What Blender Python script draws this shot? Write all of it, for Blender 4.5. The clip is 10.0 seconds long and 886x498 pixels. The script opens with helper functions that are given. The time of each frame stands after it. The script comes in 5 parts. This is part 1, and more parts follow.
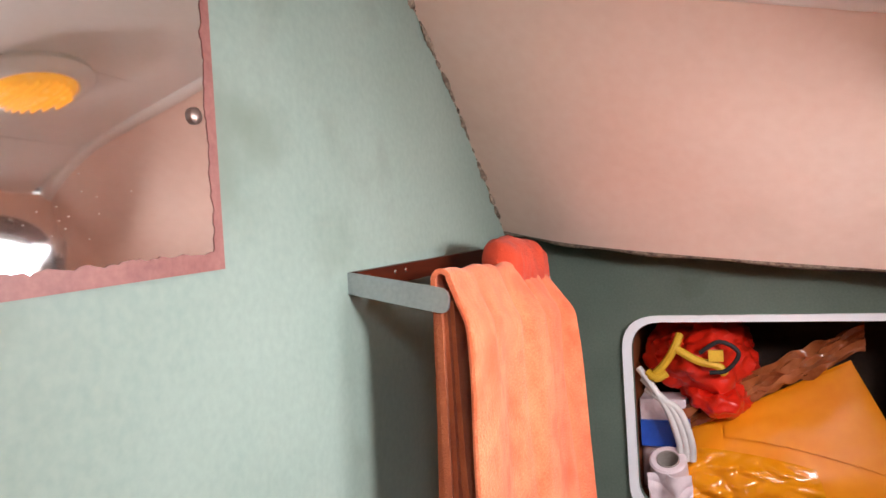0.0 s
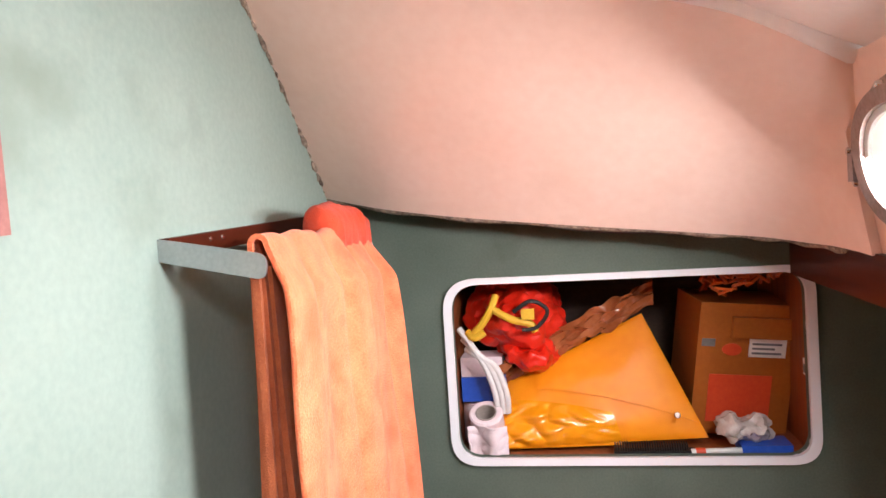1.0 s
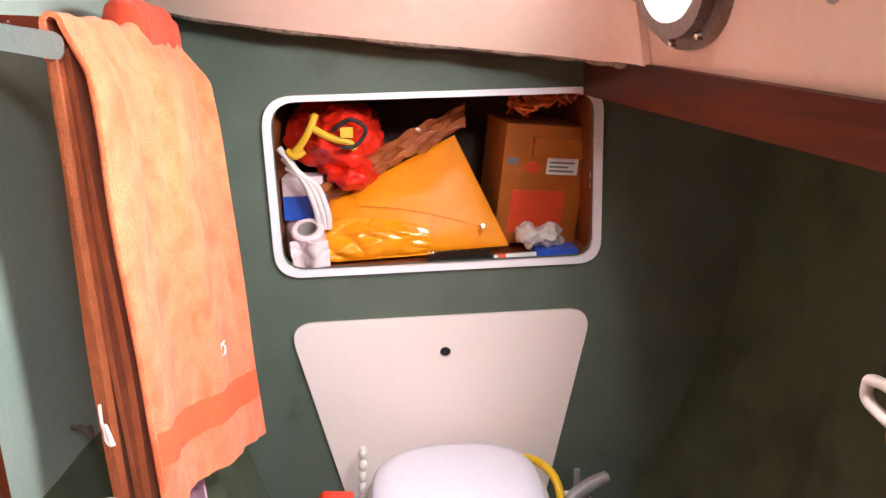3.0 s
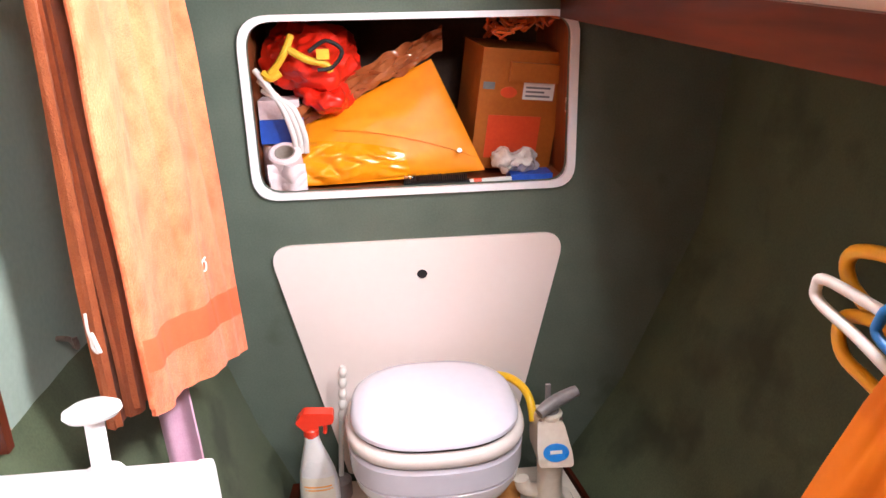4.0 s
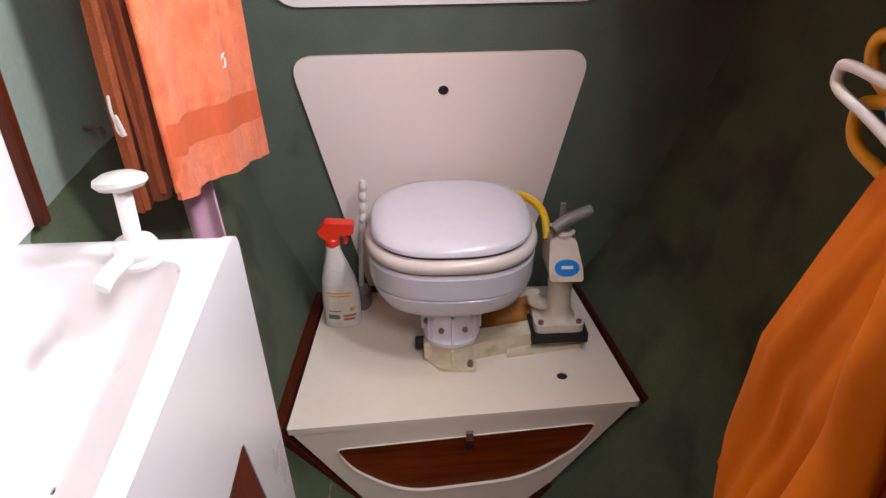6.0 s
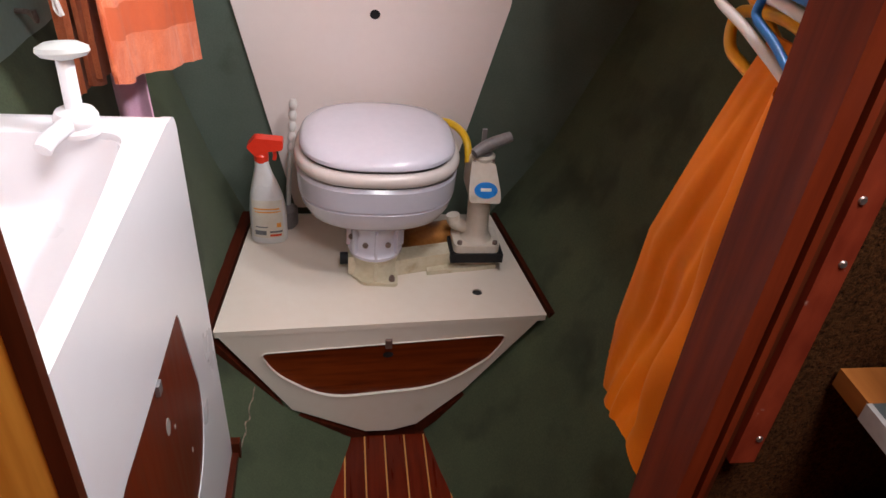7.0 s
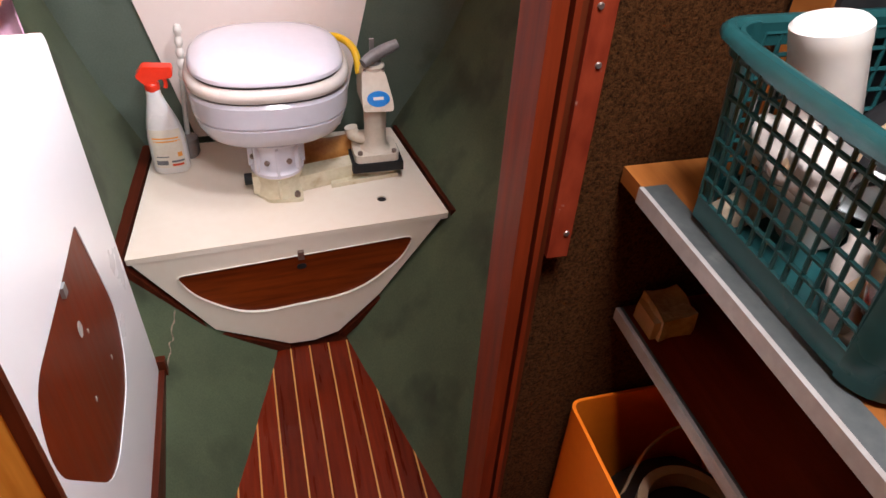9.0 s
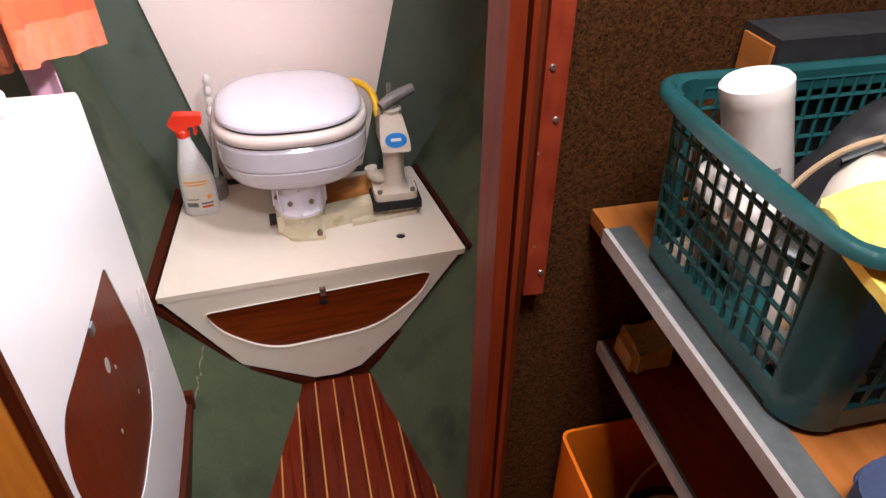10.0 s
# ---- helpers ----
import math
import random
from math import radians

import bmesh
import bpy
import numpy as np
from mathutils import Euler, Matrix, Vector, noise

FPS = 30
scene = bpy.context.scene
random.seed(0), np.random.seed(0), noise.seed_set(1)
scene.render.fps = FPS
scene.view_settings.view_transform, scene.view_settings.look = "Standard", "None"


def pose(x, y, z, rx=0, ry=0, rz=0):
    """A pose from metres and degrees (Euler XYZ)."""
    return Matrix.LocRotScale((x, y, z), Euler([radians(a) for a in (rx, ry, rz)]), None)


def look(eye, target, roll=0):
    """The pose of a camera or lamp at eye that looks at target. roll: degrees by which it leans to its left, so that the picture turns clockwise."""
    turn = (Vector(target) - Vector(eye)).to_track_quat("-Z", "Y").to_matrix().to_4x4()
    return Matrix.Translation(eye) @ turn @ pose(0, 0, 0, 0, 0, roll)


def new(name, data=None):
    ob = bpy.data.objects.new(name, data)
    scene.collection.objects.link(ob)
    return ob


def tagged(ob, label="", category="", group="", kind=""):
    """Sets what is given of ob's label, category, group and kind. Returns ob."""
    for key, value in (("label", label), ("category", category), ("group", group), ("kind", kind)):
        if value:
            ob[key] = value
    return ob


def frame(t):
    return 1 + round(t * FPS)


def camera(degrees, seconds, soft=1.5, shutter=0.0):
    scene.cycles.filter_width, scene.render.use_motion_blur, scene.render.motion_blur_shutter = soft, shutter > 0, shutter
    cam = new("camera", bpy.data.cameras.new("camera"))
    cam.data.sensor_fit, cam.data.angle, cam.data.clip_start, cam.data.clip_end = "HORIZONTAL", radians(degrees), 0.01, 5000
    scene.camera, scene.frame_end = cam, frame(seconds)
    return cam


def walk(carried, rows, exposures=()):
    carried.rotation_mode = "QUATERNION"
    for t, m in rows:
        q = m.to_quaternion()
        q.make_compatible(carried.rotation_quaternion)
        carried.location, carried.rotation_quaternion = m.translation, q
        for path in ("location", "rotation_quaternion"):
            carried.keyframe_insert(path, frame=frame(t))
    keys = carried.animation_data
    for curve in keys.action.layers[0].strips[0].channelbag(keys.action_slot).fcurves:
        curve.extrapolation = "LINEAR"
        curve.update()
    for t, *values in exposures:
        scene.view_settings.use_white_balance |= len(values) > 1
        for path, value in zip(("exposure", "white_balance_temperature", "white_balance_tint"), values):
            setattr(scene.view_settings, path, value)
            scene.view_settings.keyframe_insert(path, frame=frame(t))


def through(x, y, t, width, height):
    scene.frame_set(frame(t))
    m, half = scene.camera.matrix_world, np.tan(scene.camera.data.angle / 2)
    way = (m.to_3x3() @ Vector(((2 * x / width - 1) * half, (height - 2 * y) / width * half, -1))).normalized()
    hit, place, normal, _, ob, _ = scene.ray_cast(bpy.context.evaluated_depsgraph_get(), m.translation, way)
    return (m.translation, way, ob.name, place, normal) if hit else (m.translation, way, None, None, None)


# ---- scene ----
cam = camera(64.1, 10.0)
PATH = [
    (0, (-0.111, -1.325, 1.515), (-0.907, 0.51, 1.547), -3.0),
    (0.5, (-0.111, -1.327, 1.511), (-0.648, 0.6, 1.519), -2.9),
    (1, (-0.094, -1.333, 1.505), (-0.442, 0.635, 1.431), -3.7),
    (1.5, (-0.088, -1.34, 1.492), (-0.255, 0.64, 1.267), -3.1),
    (2, (-0.078, -1.357, 1.473), (-0.131, 0.611, 1.117), -3.0),
    (2.5, (-0.074, -1.376, 1.455), (-0.055, 0.573, 1.006), -3.2),
    (2.7, (-0.075, -1.384, 1.447), (-0.014, 0.562, 0.991), -2.6),
    (3.8, (-0.07, -1.425, 1.414), (0.082, 0.462, 0.768), -1.8),
    (4, (-0.076, -1.429, 1.412), (0.086, 0.452, 0.751), -1.5),
    (4.5, (-0.08, -1.44, 1.4), (0.111, 0.405, 0.652), -1.5),
    (5, (-0.072, -1.448, 1.39), (0.023, 0.36, 0.541), -2.5),
    (5.2, (-0.068, -1.442, 1.378), (-0.04, 0.339, 0.468), -2.8),
    (6.3, (-0.069, -1.502, 1.346), (0.054, 0.18, 0.271), 1.2),
    (6.5, (-0.071, -1.53, 1.336), (0.093, 0.133, 0.237), 2.8),
    (7, (-0.077, -1.587, 1.321), (0.21, 0.042, 0.196), 5.5),
    (7.5, (-0.076, -1.63, 1.305), (0.285, -0.052, 0.13), 5.5),
    (8, (-0.071, -1.656, 1.295), (0.399, -0.129, 0.091), 7.4),
    (8.5, (-0.05, -1.68, 1.297), (0.386, -0.189, 0.036), 5.2),
    (9, (-0.028, -1.707, 1.309), (0.429, -0.215, 0.058), 3.7),
    (9.5, (-0.02, -1.732, 1.329), (0.372, -0.196, 0.108), 1.5),
    (10, (0.009, -1.748, 1.343), (0.375, -0.176, 0.161), 0.5),
]
walk(cam, [(t, look(eye, target, roll)) for t, eye, target, roll in PATH], [(0, -0.25), (0.5, 0.0), (1, 0.25), (1.5, 0.3), (2, 0.08), (2.5, 0.2), (3.2, 0.55), (4, 0.7), (4.5, -0.1), (5, -0.15), (6.5, -0.25), (7, -0.25), (7.5, -0.1), (8, 0.4), (8.5, 0.55), (9.5, 0.55), (10, 0.5)])

# ---- light ----
world = bpy.data.worlds.new("sky")
scene.world = world
world.use_nodes = True
wn, wl = world.node_tree.nodes, world.node_tree.links
sky = wn.new("ShaderNodeTexSky")
sky.sky_type, sky.sun_disc, sky.sun_elevation, sky.sun_rotation = "NISHITA", False, radians(48), radians(100)
wl.new(sky.outputs[0], wn["Background"].inputs[0])
wn["Background"].inputs[1].default_value = 0.12


def area(name, m, sx, sy, power, colour):
    d = bpy.data.lights.new(name, "AREA")
    d.shape, d.size, d.size_y, d.energy, d.color = "RECTANGLE", sx, sy, power, colour
    ob = new(name, d)
    ob.matrix_world = m
    return ob


PORTS = ((-0.511, 1.541), (-0.815, 1.583))
for (y, z), power in zip(PORTS, (5.0, 14.0)):
    area("daylight_port", look((0.27, y, z), (-0.3, y - 0.03, z - 0.7)), 0.17, 0.11, power, (0.97, 0.95, 1.0))
# added fill lamp over an unseen opening in the cabin behind the door
area("cabin_fill_lamp", look((0.13, -1.66, 1.925), (0.03, -0.9, 0.2)), 0.26, 0.3, 14.2, (0.97, 0.95, 1.0))


# ---- materials ----
def mat(name, c1, c2, scale=12.0, rough=0.5, bump=0.15, fine=180.0, metal=0.0, stretch=(1, 1, 1), coat=0.0, rvar=0.12,
        stain=None, stain_scale=3.0, stain_at=0.58, sheen=0.0, depth=0.002, vary=0.0, through=0.0, spec=0.5):
    m = bpy.data.materials.new(name)
    m.use_nodes = True
    n, l = m.node_tree.nodes, m.node_tree.links
    p = n["Principled BSDF"]
    tc, mp = n.new("ShaderNodeTexCoord"), n.new("ShaderNodeMapping")
    mp.inputs["Scale"].default_value = stretch
    l.new(tc.outputs["Object"], mp.inputs[0])
    big, small = n.new("ShaderNodeTexNoise"), n.new("ShaderNodeTexNoise")
    big.inputs["Scale"].default_value, big.inputs["Detail"].default_value = scale, 5
    small.inputs["Scale"].default_value, small.inputs["Detail"].default_value = fine, 4
    l.new(mp.outputs[0], big.inputs["Vector"])
    l.new(mp.outputs[0], small.inputs["Vector"])
    mixf = n.new("ShaderNodeMath")
    mixf.operation = "MULTIPLY_ADD"
    mixf.inputs[1].default_value = 0.45
    l.new(small.outputs["Fac"], mixf.inputs[0])
    sc = n.new("ShaderNodeMath")
    sc.operation = "MULTIPLY"
    sc.inputs[1].default_value = 0.55
    l.new(big.outputs["Fac"], sc.inputs[0])
    l.new(sc.outputs[0], mixf.inputs[2])
    ramp = n.new("ShaderNodeValToRGB")
    ramp.color_ramp.elements[0].position, ramp.color_ramp.elements[1].position = 0.33, 0.67
    ramp.color_ramp.elements[0].color, ramp.color_ramp.elements[1].color = (*c1, 1), (*c2, 1)
    l.new(mixf.outputs[0], ramp.inputs[0])
    col = ramp.outputs[0]
    if stain:
        sn, sr, mx = n.new("ShaderNodeTexNoise"), n.new("ShaderNodeValToRGB"), n.new("ShaderNodeMix")
        sn.inputs["Scale"].default_value, sn.inputs["Detail"].default_value = stain_scale, 7
        l.new(tc.outputs["Object"], sn.inputs["Vector"])
        sr.color_ramp.elements[0].position, sr.color_ramp.elements[1].position = stain_at, stain_at + 0.16
        l.new(sn.outputs["Fac"], sr.inputs[0])
        mx.data_type = "RGBA"
        l.new(sr.outputs[0], mx.inputs["Factor"])
        l.new(col, mx.inputs["A"])
        mx.inputs["B"].default_value = (*stain, 1)
        col = mx.outputs["Result"]
    if vary:
        oi, hs, mr = n.new("ShaderNodeObjectInfo"), n.new("ShaderNodeHueSaturation"), n.new("ShaderNodeMapRange")
        mr.inputs["To Min"].default_value, mr.inputs["To Max"].default_value = 1 - vary, 1 + vary
        l.new(oi.outputs["Random"], mr.inputs["Value"])
        l.new(mr.outputs[0], hs.inputs["Value"])
        l.new(col, hs.inputs["Color"])
        col = hs.outputs[0]
    l.new(col, p.inputs["Base Color"])
    rr = n.new("ShaderNodeMapRange")
    rr.inputs["To Min"].default_value, rr.inputs["To Max"].default_value = max(0.03, rough - rvar), min(1, rough + rvar)
    l.new(big.outputs["Fac"], rr.inputs["Value"])
    l.new(rr.outputs[0], p.inputs["Roughness"])
    p.inputs["Metallic"].default_value = metal
    p.inputs["Specular IOR Level"].default_value = spec
    p.inputs["Coat Weight"].default_value = coat
    p.inputs["Sheen Weight"].default_value = sheen
    if through:
        p.inputs["Subsurface Weight"].default_value = through
        p.inputs["Subsurface Radius"].default_value = (0.006, 0.004, 0.003)
    bp = n.new("ShaderNodeBump")
    bp.inputs["Strength"].default_value, bp.inputs["Distance"].default_value = bump, depth
    l.new(mixf.outputs[0], bp.inputs["Height"])
    l.new(bp.outputs[0], p.inputs["Normal"])
    return m


def glassy(name, colour, rough=0.02, alpha=1.0, ior=1.45):
    m = bpy.data.materials.new(name)
    m.use_nodes = True
    p = m.node_tree.nodes["Principled BSDF"]
    p.inputs["Base Color"].default_value = (*colour, 1)
    p.inputs["Roughness"].default_value, p.inputs["IOR"].default_value = rough, ior
    p.inputs["Transmission Weight"].default_value = alpha
    return m


def wood(name, c1, c2, axis, rough=0.35, coat=0.3, vary=0.0, fine=60.0):
    s = [9, 9, 9]
    s["xyz".index(axis)] = 0.7
    return mat(name, c1, c2, 7, rough, 0.25, fine / 6, stretch=s, coat=coat * 0.15, depth=0.001, vary=vary, spec=0.14)


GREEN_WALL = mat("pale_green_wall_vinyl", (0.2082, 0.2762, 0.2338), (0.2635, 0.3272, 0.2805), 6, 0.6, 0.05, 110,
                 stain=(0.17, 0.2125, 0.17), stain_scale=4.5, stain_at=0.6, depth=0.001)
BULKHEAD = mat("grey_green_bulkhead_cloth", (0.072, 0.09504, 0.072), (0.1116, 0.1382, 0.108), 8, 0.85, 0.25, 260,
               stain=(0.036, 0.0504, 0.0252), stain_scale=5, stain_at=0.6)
GREEN = mat("green_lining_cloth", (0.034, 0.049, 0.021), (0.066, 0.088, 0.041), 9, 0.85, 0.3, 260,
            stain=(0.022, 0.03, 0.011), stain_scale=7, stain_at=0.52, sheen=0.1)
CREAM = mat("cream_gelcoat", (0.76, 0.53, 0.43), (0.81, 0.6, 0.5), 4, 0.45, 0.06, 60,
            stain=(0.64, 0.43, 0.33), stain_scale=2.2, stain_at=0.6)
HEADLINER = mat("cream_headliner_panel", (0.78, 0.71, 0.65), (0.82, 0.76, 0.71), 5, 0.4, 0.06, 90)
WHITE = mat("white_moulded_gelcoat", (0.82, 0.8, 0.82), (0.84, 0.82, 0.84), 3, 0.3, 0.02, 30, coat=0.2)
PLATFORM = mat("cream_platform_gelcoat", (0.8, 0.7, 0.59), (0.83, 0.745, 0.645), 4, 0.36, 0.03, 40,
               stain=(0.62, 0.5, 0.36), stain_scale=5, stain_at=0.62)
PANEL = mat("ivory_laminate_panel", (0.83, 0.72, 0.68), (0.85, 0.745, 0.705), 3, 0.42, 0.02, 60)
TOILET = mat("white_toilet_plastic", (0.7, 0.675, 0.76), (0.75, 0.72, 0.8), 5, 0.2, 0.02, 60, coat=0.3)
SEAT = mat("ivory_seat_plastic", (0.72, 0.64, 0.6), (0.77, 0.68, 0.64), 6, 0.25, 0.03, 60, coat=0.2)
AGED = mat("yellowed_plastic", (0.58, 0.5, 0.32), (0.72, 0.65, 0.5), 14, 0.38, 0.1, 90, stain=(0.38, 0.26, 0.1), stain_scale=16, stain_at=0.62)
PUMP = mat("cream_pump_plastic", (0.64, 0.55, 0.45), (0.72, 0.64, 0.55), 12, 0.35, 0.05, 90, stain=(0.4, 0.28, 0.15), stain_scale=18, stain_at=0.66)
DARKWOOD = wood("dark_mahogany_trim", (0.036, 0.006, 0.0024), (0.078, 0.0132, 0.0048), "y", 0.4)
DARKWOOD_Z = wood("dark_mahogany_upright", (0.039, 0.0072, 0.0024), (0.096, 0.018, 0.006), "z", 0.4)
REDWOOD_Z = wood("red_mahogany_upright", (0.0744, 0.00806, 0.00248), (0.1922, 0.02604, 0.0062), "z", 0.5, 0.3)
REDWOOD = wood("red_mahogany_panel", (0.1054, 0.01364, 0.00186), (0.2232, 0.0372, 0.00434), "x", 0.36, 0.4)
REDWOOD_OVAL = wood("red_mahogany_oval", (0.0868, 0.00992, 0.00248), (0.155, 0.01984, 0.00372), "z", 0.4, 0.3)
RED_BOARD = wood("dark_red_shelf_board", (0.1, 0.011, 0.003), (0.2, 0.028, 0.008), "y", 0.45, 0.2)
TEAK = wood("orange_teak_veneer", (0.52, 0.175, 0.02), (0.74, 0.32, 0.05), "z", 0.35, 0.4)
SHELFWOOD = wood("orange_pine_shelf", (0.2, 0.06, 0.012), (0.336, 0.116, 0.028), "y", 0.4, 0.2)
PLANK = wood("dark_red_floor_plank", (0.066, 0.006, 0.0018), (0.156, 0.0162, 0.0036), "y", 0.3, 0.4, vary=0.25)
CAULK = wood("pale_maple_strip", (0.5, 0.23, 0.06), (0.64, 0.33, 0.1), "y", 0.35, 0.3)
CARPET = mat("brown_carpet_lining", (0.0075, 0.003, 0.001125), (0.0825, 0.0315, 0.0105), 330, 0.95, 0.6, 700, depth=0.003, spec=0.05)
BATTEN = mat("worn_red_batten_paint", (0.133, 0.014, 0.0049), (0.238, 0.035, 0.0126), 40, 0.6, 0.3, 120, stretch=(1, 1, 0.4), spec=0.15,
             stain=(0.385, 0.294, 0.252), stain_scale=90, stain_at=0.68)
RUST_EDGE = mat("crumbling_brown_edge", (0.05, 0.022, 0.013), (0.4, 0.31, 0.23), 60, 0.9, 0.8, 200, depth=0.003)
BLACK = mat("black_rubber", (0.01, 0.01, 0.011), (0.024, 0.023, 0.024), 20, 0.55, 0.1, 100, spec=0.25)
STEEL = mat("brushed_grey_aluminium", (0.34, 0.37, 0.385), (0.46, 0.49, 0.5), 10, 0.35, 0.1, 200, metal=0.85)
BRONZE = mat("tarnished_metal", (0.2, 0.14, 0.12), (0.36, 0.28, 0.25), 20, 0.38, 0.2, 160, metal=0.8)
CHROME = mat("bright_screw_metal", (0.7, 0.68, 0.66), (0.8, 0.79, 0.78), 20, 0.2, 0.05, 100, metal=1.0)
EDGE_STRIP = mat("grey_edge_strip", (0.3, 0.27, 0.25), (0.42, 0.38, 0.36), 10, 0.45, 0.05, 120, metal=0.2, stain=(0.16, 0.13, 0.12), stain_scale=30, stain_at=0.62)
MIRROR = mat("mirror_silver", (0.86, 0.86, 0.86), (0.9, 0.9, 0.9), 3, 0.03, 0.0, 50, metal=1.0, rvar=0.01)
DESILVER = mat("brown_desilvered_border", (0.2, 0.065, 0.055), (0.3, 0.12, 0.1), 30, 0.5, 0.2, 160)
TOWEL_OUT = mat("peach_terry_towel", (0.58, 0.11, 0.036), (0.83, 0.23, 0.1), 34, 0.95, 0.8, 380, sheen=0.15, depth=0.006,
                stain=(0.58, 0.105, 0.032), stain_scale=15, stain_at=0.5)
TOWEL_IN = mat("rust_brown_towel", (0.28, 0.06, 0.017), (0.42, 0.11, 0.035), 40, 0.95, 0.9, 520, sheen=0.08, depth=0.004)
TOWEL_RED = mat("brick_red_towel", (0.46, 0.03, 0.006), (0.66, 0.06, 0.014), 40, 0.95, 1.0, 520, sheen=0.1, depth=0.006)
TOWEL_BAND = mat("woven_towel_band", (0.5, 0.085, 0.026), (0.58, 0.11, 0.036), 60, 0.8, 0.4, 700)
PINK = mat("pink_cloth", (0.62, 0.33, 0.46), (0.7, 0.42, 0.55), 40, 0.95, 0.5, 400, sheen=0.3)
ORANGE = mat("orange_oilskin", (0.78, 0.19, 0.004), (0.82, 0.21, 0.005), 10, 0.55, 0.1, 90, spec=0.2)
ORANGE_BOX = mat("orange_plastic", (0.74, 0.15, 0.006), (0.82, 0.19, 0.009), 8, 0.4, 0.05, 90)
YELLOW_BAG = mat("yellow_oilskin_in_film", (0.8, 0.225, 0.003), (0.88, 0.3, 0.006), 8, 0.48, 0.05, 40, spec=0.3)
SHINY_WRAP = mat("glossy_yellow_wrap", (0.78, 0.25, 0.004), (0.88, 0.34, 0.01), 8, 0.2, 0.05, 40, coat=0.3)
NETTING = mat("red_orange_netting", (0.5, 0.07, 0.008), (0.68, 0.13, 0.02), 20, 0.4, 0.2, 120)
RED_VEST = mat("red_vest_cloth", (0.66, 0.014, 0.005), (0.78, 0.026, 0.008), 14, 0.4, 0.2, 200, coat=0.3)
YELLOW_STRAP = mat("yellow_webbing", (0.62, 0.34, 0.015), (0.75, 0.44, 0.03), 50, 0.6, 0.3, 400)
CARTON = mat("ochre_carton", (0.336, 0.084, 0.0064), (0.416, 0.116, 0.0112), 10, 0.6, 0.08, 120)
CARTON_RED = mat("red_print", (0.6, 0.05, 0.015), (0.68, 0.08, 0.02), 10, 0.5, 0.05, 120)
LABEL = mat("white_paper_label", (0.74, 0.7, 0.66), (0.8, 0.76, 0.73), 20, 0.6, 0.05, 120)
INK = mat("grey_print_bars", (0.12, 0.12, 0.13), (0.2, 0.2, 0.21), 30, 0.6, 0.05, 120)
HOSE = mat("white_hose", (0.66, 0.62, 0.6), (0.76, 0.72, 0.7), 20, 0.4, 0.05, 120)
PAPER = mat("pinkish_paper_roll", (0.72, 0.58, 0.6), (0.8, 0.68, 0.7), 30, 0.95, 0.5, 160, depth=0.003)
HOSE_BROWN = mat("orange_stained_hose", (0.378, 0.126, 0.0225), (0.54, 0.243, 0.063), 14, 0.4, 0.1, 120)
HAZE = mat("bright_hazy_daylight", (0.8, 0.8, 0.8), (0.82, 0.82, 0.82), 3, 0.9, 0.0, 20)
HAZE.node_tree.nodes["Principled BSDF"].inputs["Emission Color"].default_value = (1, 1, 1, 1)
HAZE.node_tree.nodes["Principled BSDF"].inputs["Emission Strength"].default_value = 2.5
CARD = mat("grey_card_tube", (0.3, 0.25, 0.22), (0.4, 0.34, 0.3), 30, 0.9, 0.2, 160)
BLUE = mat("blue_packaging", (0.015, 0.07, 0.42), (0.03, 0.11, 0.55), 10, 0.35, 0.05, 90)
LABEL_BLUE = mat("blue_oval_badge", (0.01, 0.19, 0.62), (0.02, 0.26, 0.72), 20, 0.3, 0.03, 90)
FILM = mat("crumpled_pale_film", (0.44, 0.38, 0.34), (0.6, 0.54, 0.5), 30, 0.2, 0.6, 90, coat=0.5, depth=0.004)
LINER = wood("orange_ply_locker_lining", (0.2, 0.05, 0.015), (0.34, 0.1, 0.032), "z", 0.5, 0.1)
# base kept dark to carry the shade deep in the locker and under the deck
DARKLINE = mat("dark_unlit_lining", (0.04, 0.022, 0.016), (0.075, 0.04, 0.028), 8, 0.8, 0.2, 120)
RED_CAP = mat("red_trigger_plastic", (0.8, 0.03, 0.01), (0.88, 0.05, 0.02), 10, 0.3, 0.02, 90)
BOTTLE = mat("white_bottle_plastic", (0.7, 0.68, 0.68), (0.78, 0.76, 0.76), 10, 0.3, 0.03, 90, through=0.2)
PALE_LABEL = mat("pale_printed_label", (0.66, 0.6, 0.5), (0.75, 0.7, 0.62), 20, 0.4, 0.03, 120)
ORANGE_PRINT = mat("orange_print", (0.8, 0.3, 0.04), (0.86, 0.4, 0.08), 30, 0.5, 0.02, 120)
# on the shelf strips this dark grey holds the shade of the top face
GREY_TRIM = mat("dark_grey_trim", (0.045, 0.05, 0.05), (0.085, 0.09, 0.088), 20, 0.5, 0.1, 120, stain=(0.16, 0.15, 0.14), stain_scale=40, stain_at=0.62)
GREY_PLASTIC = mat("grey_handle_plastic", (0.16, 0.145, 0.145), (0.23, 0.21, 0.21), 20, 0.4, 0.08, 120)
TAP = mat("pale_grey_tap_plastic", (0.6, 0.62, 0.6), (0.68, 0.7, 0.68), 20, 0.35, 0.05, 120)
YELLOW_HOSE = mat("yellow_rubber_hose", (0.72, 0.42, 0.01), (0.82, 0.52, 0.02), 20, 0.4, 0.1, 120)
TEAL = mat("teal_basket_plastic", (0.006, 0.042, 0.043), (0.012, 0.065, 0.067), 12, 0.3, 0.08, 110)
YELLOW_CLOTH = mat("bright_yellow_cloth", (0.86, 0.6, 0.03), (0.92, 0.72, 0.16), 30, 0.85, 0.4, 300, sheen=0.3)
NAVY = mat("navy_bag_cloth", (0.012, 0.02, 0.055), (0.025, 0.038, 0.09), 20, 0.7, 0.3, 300)
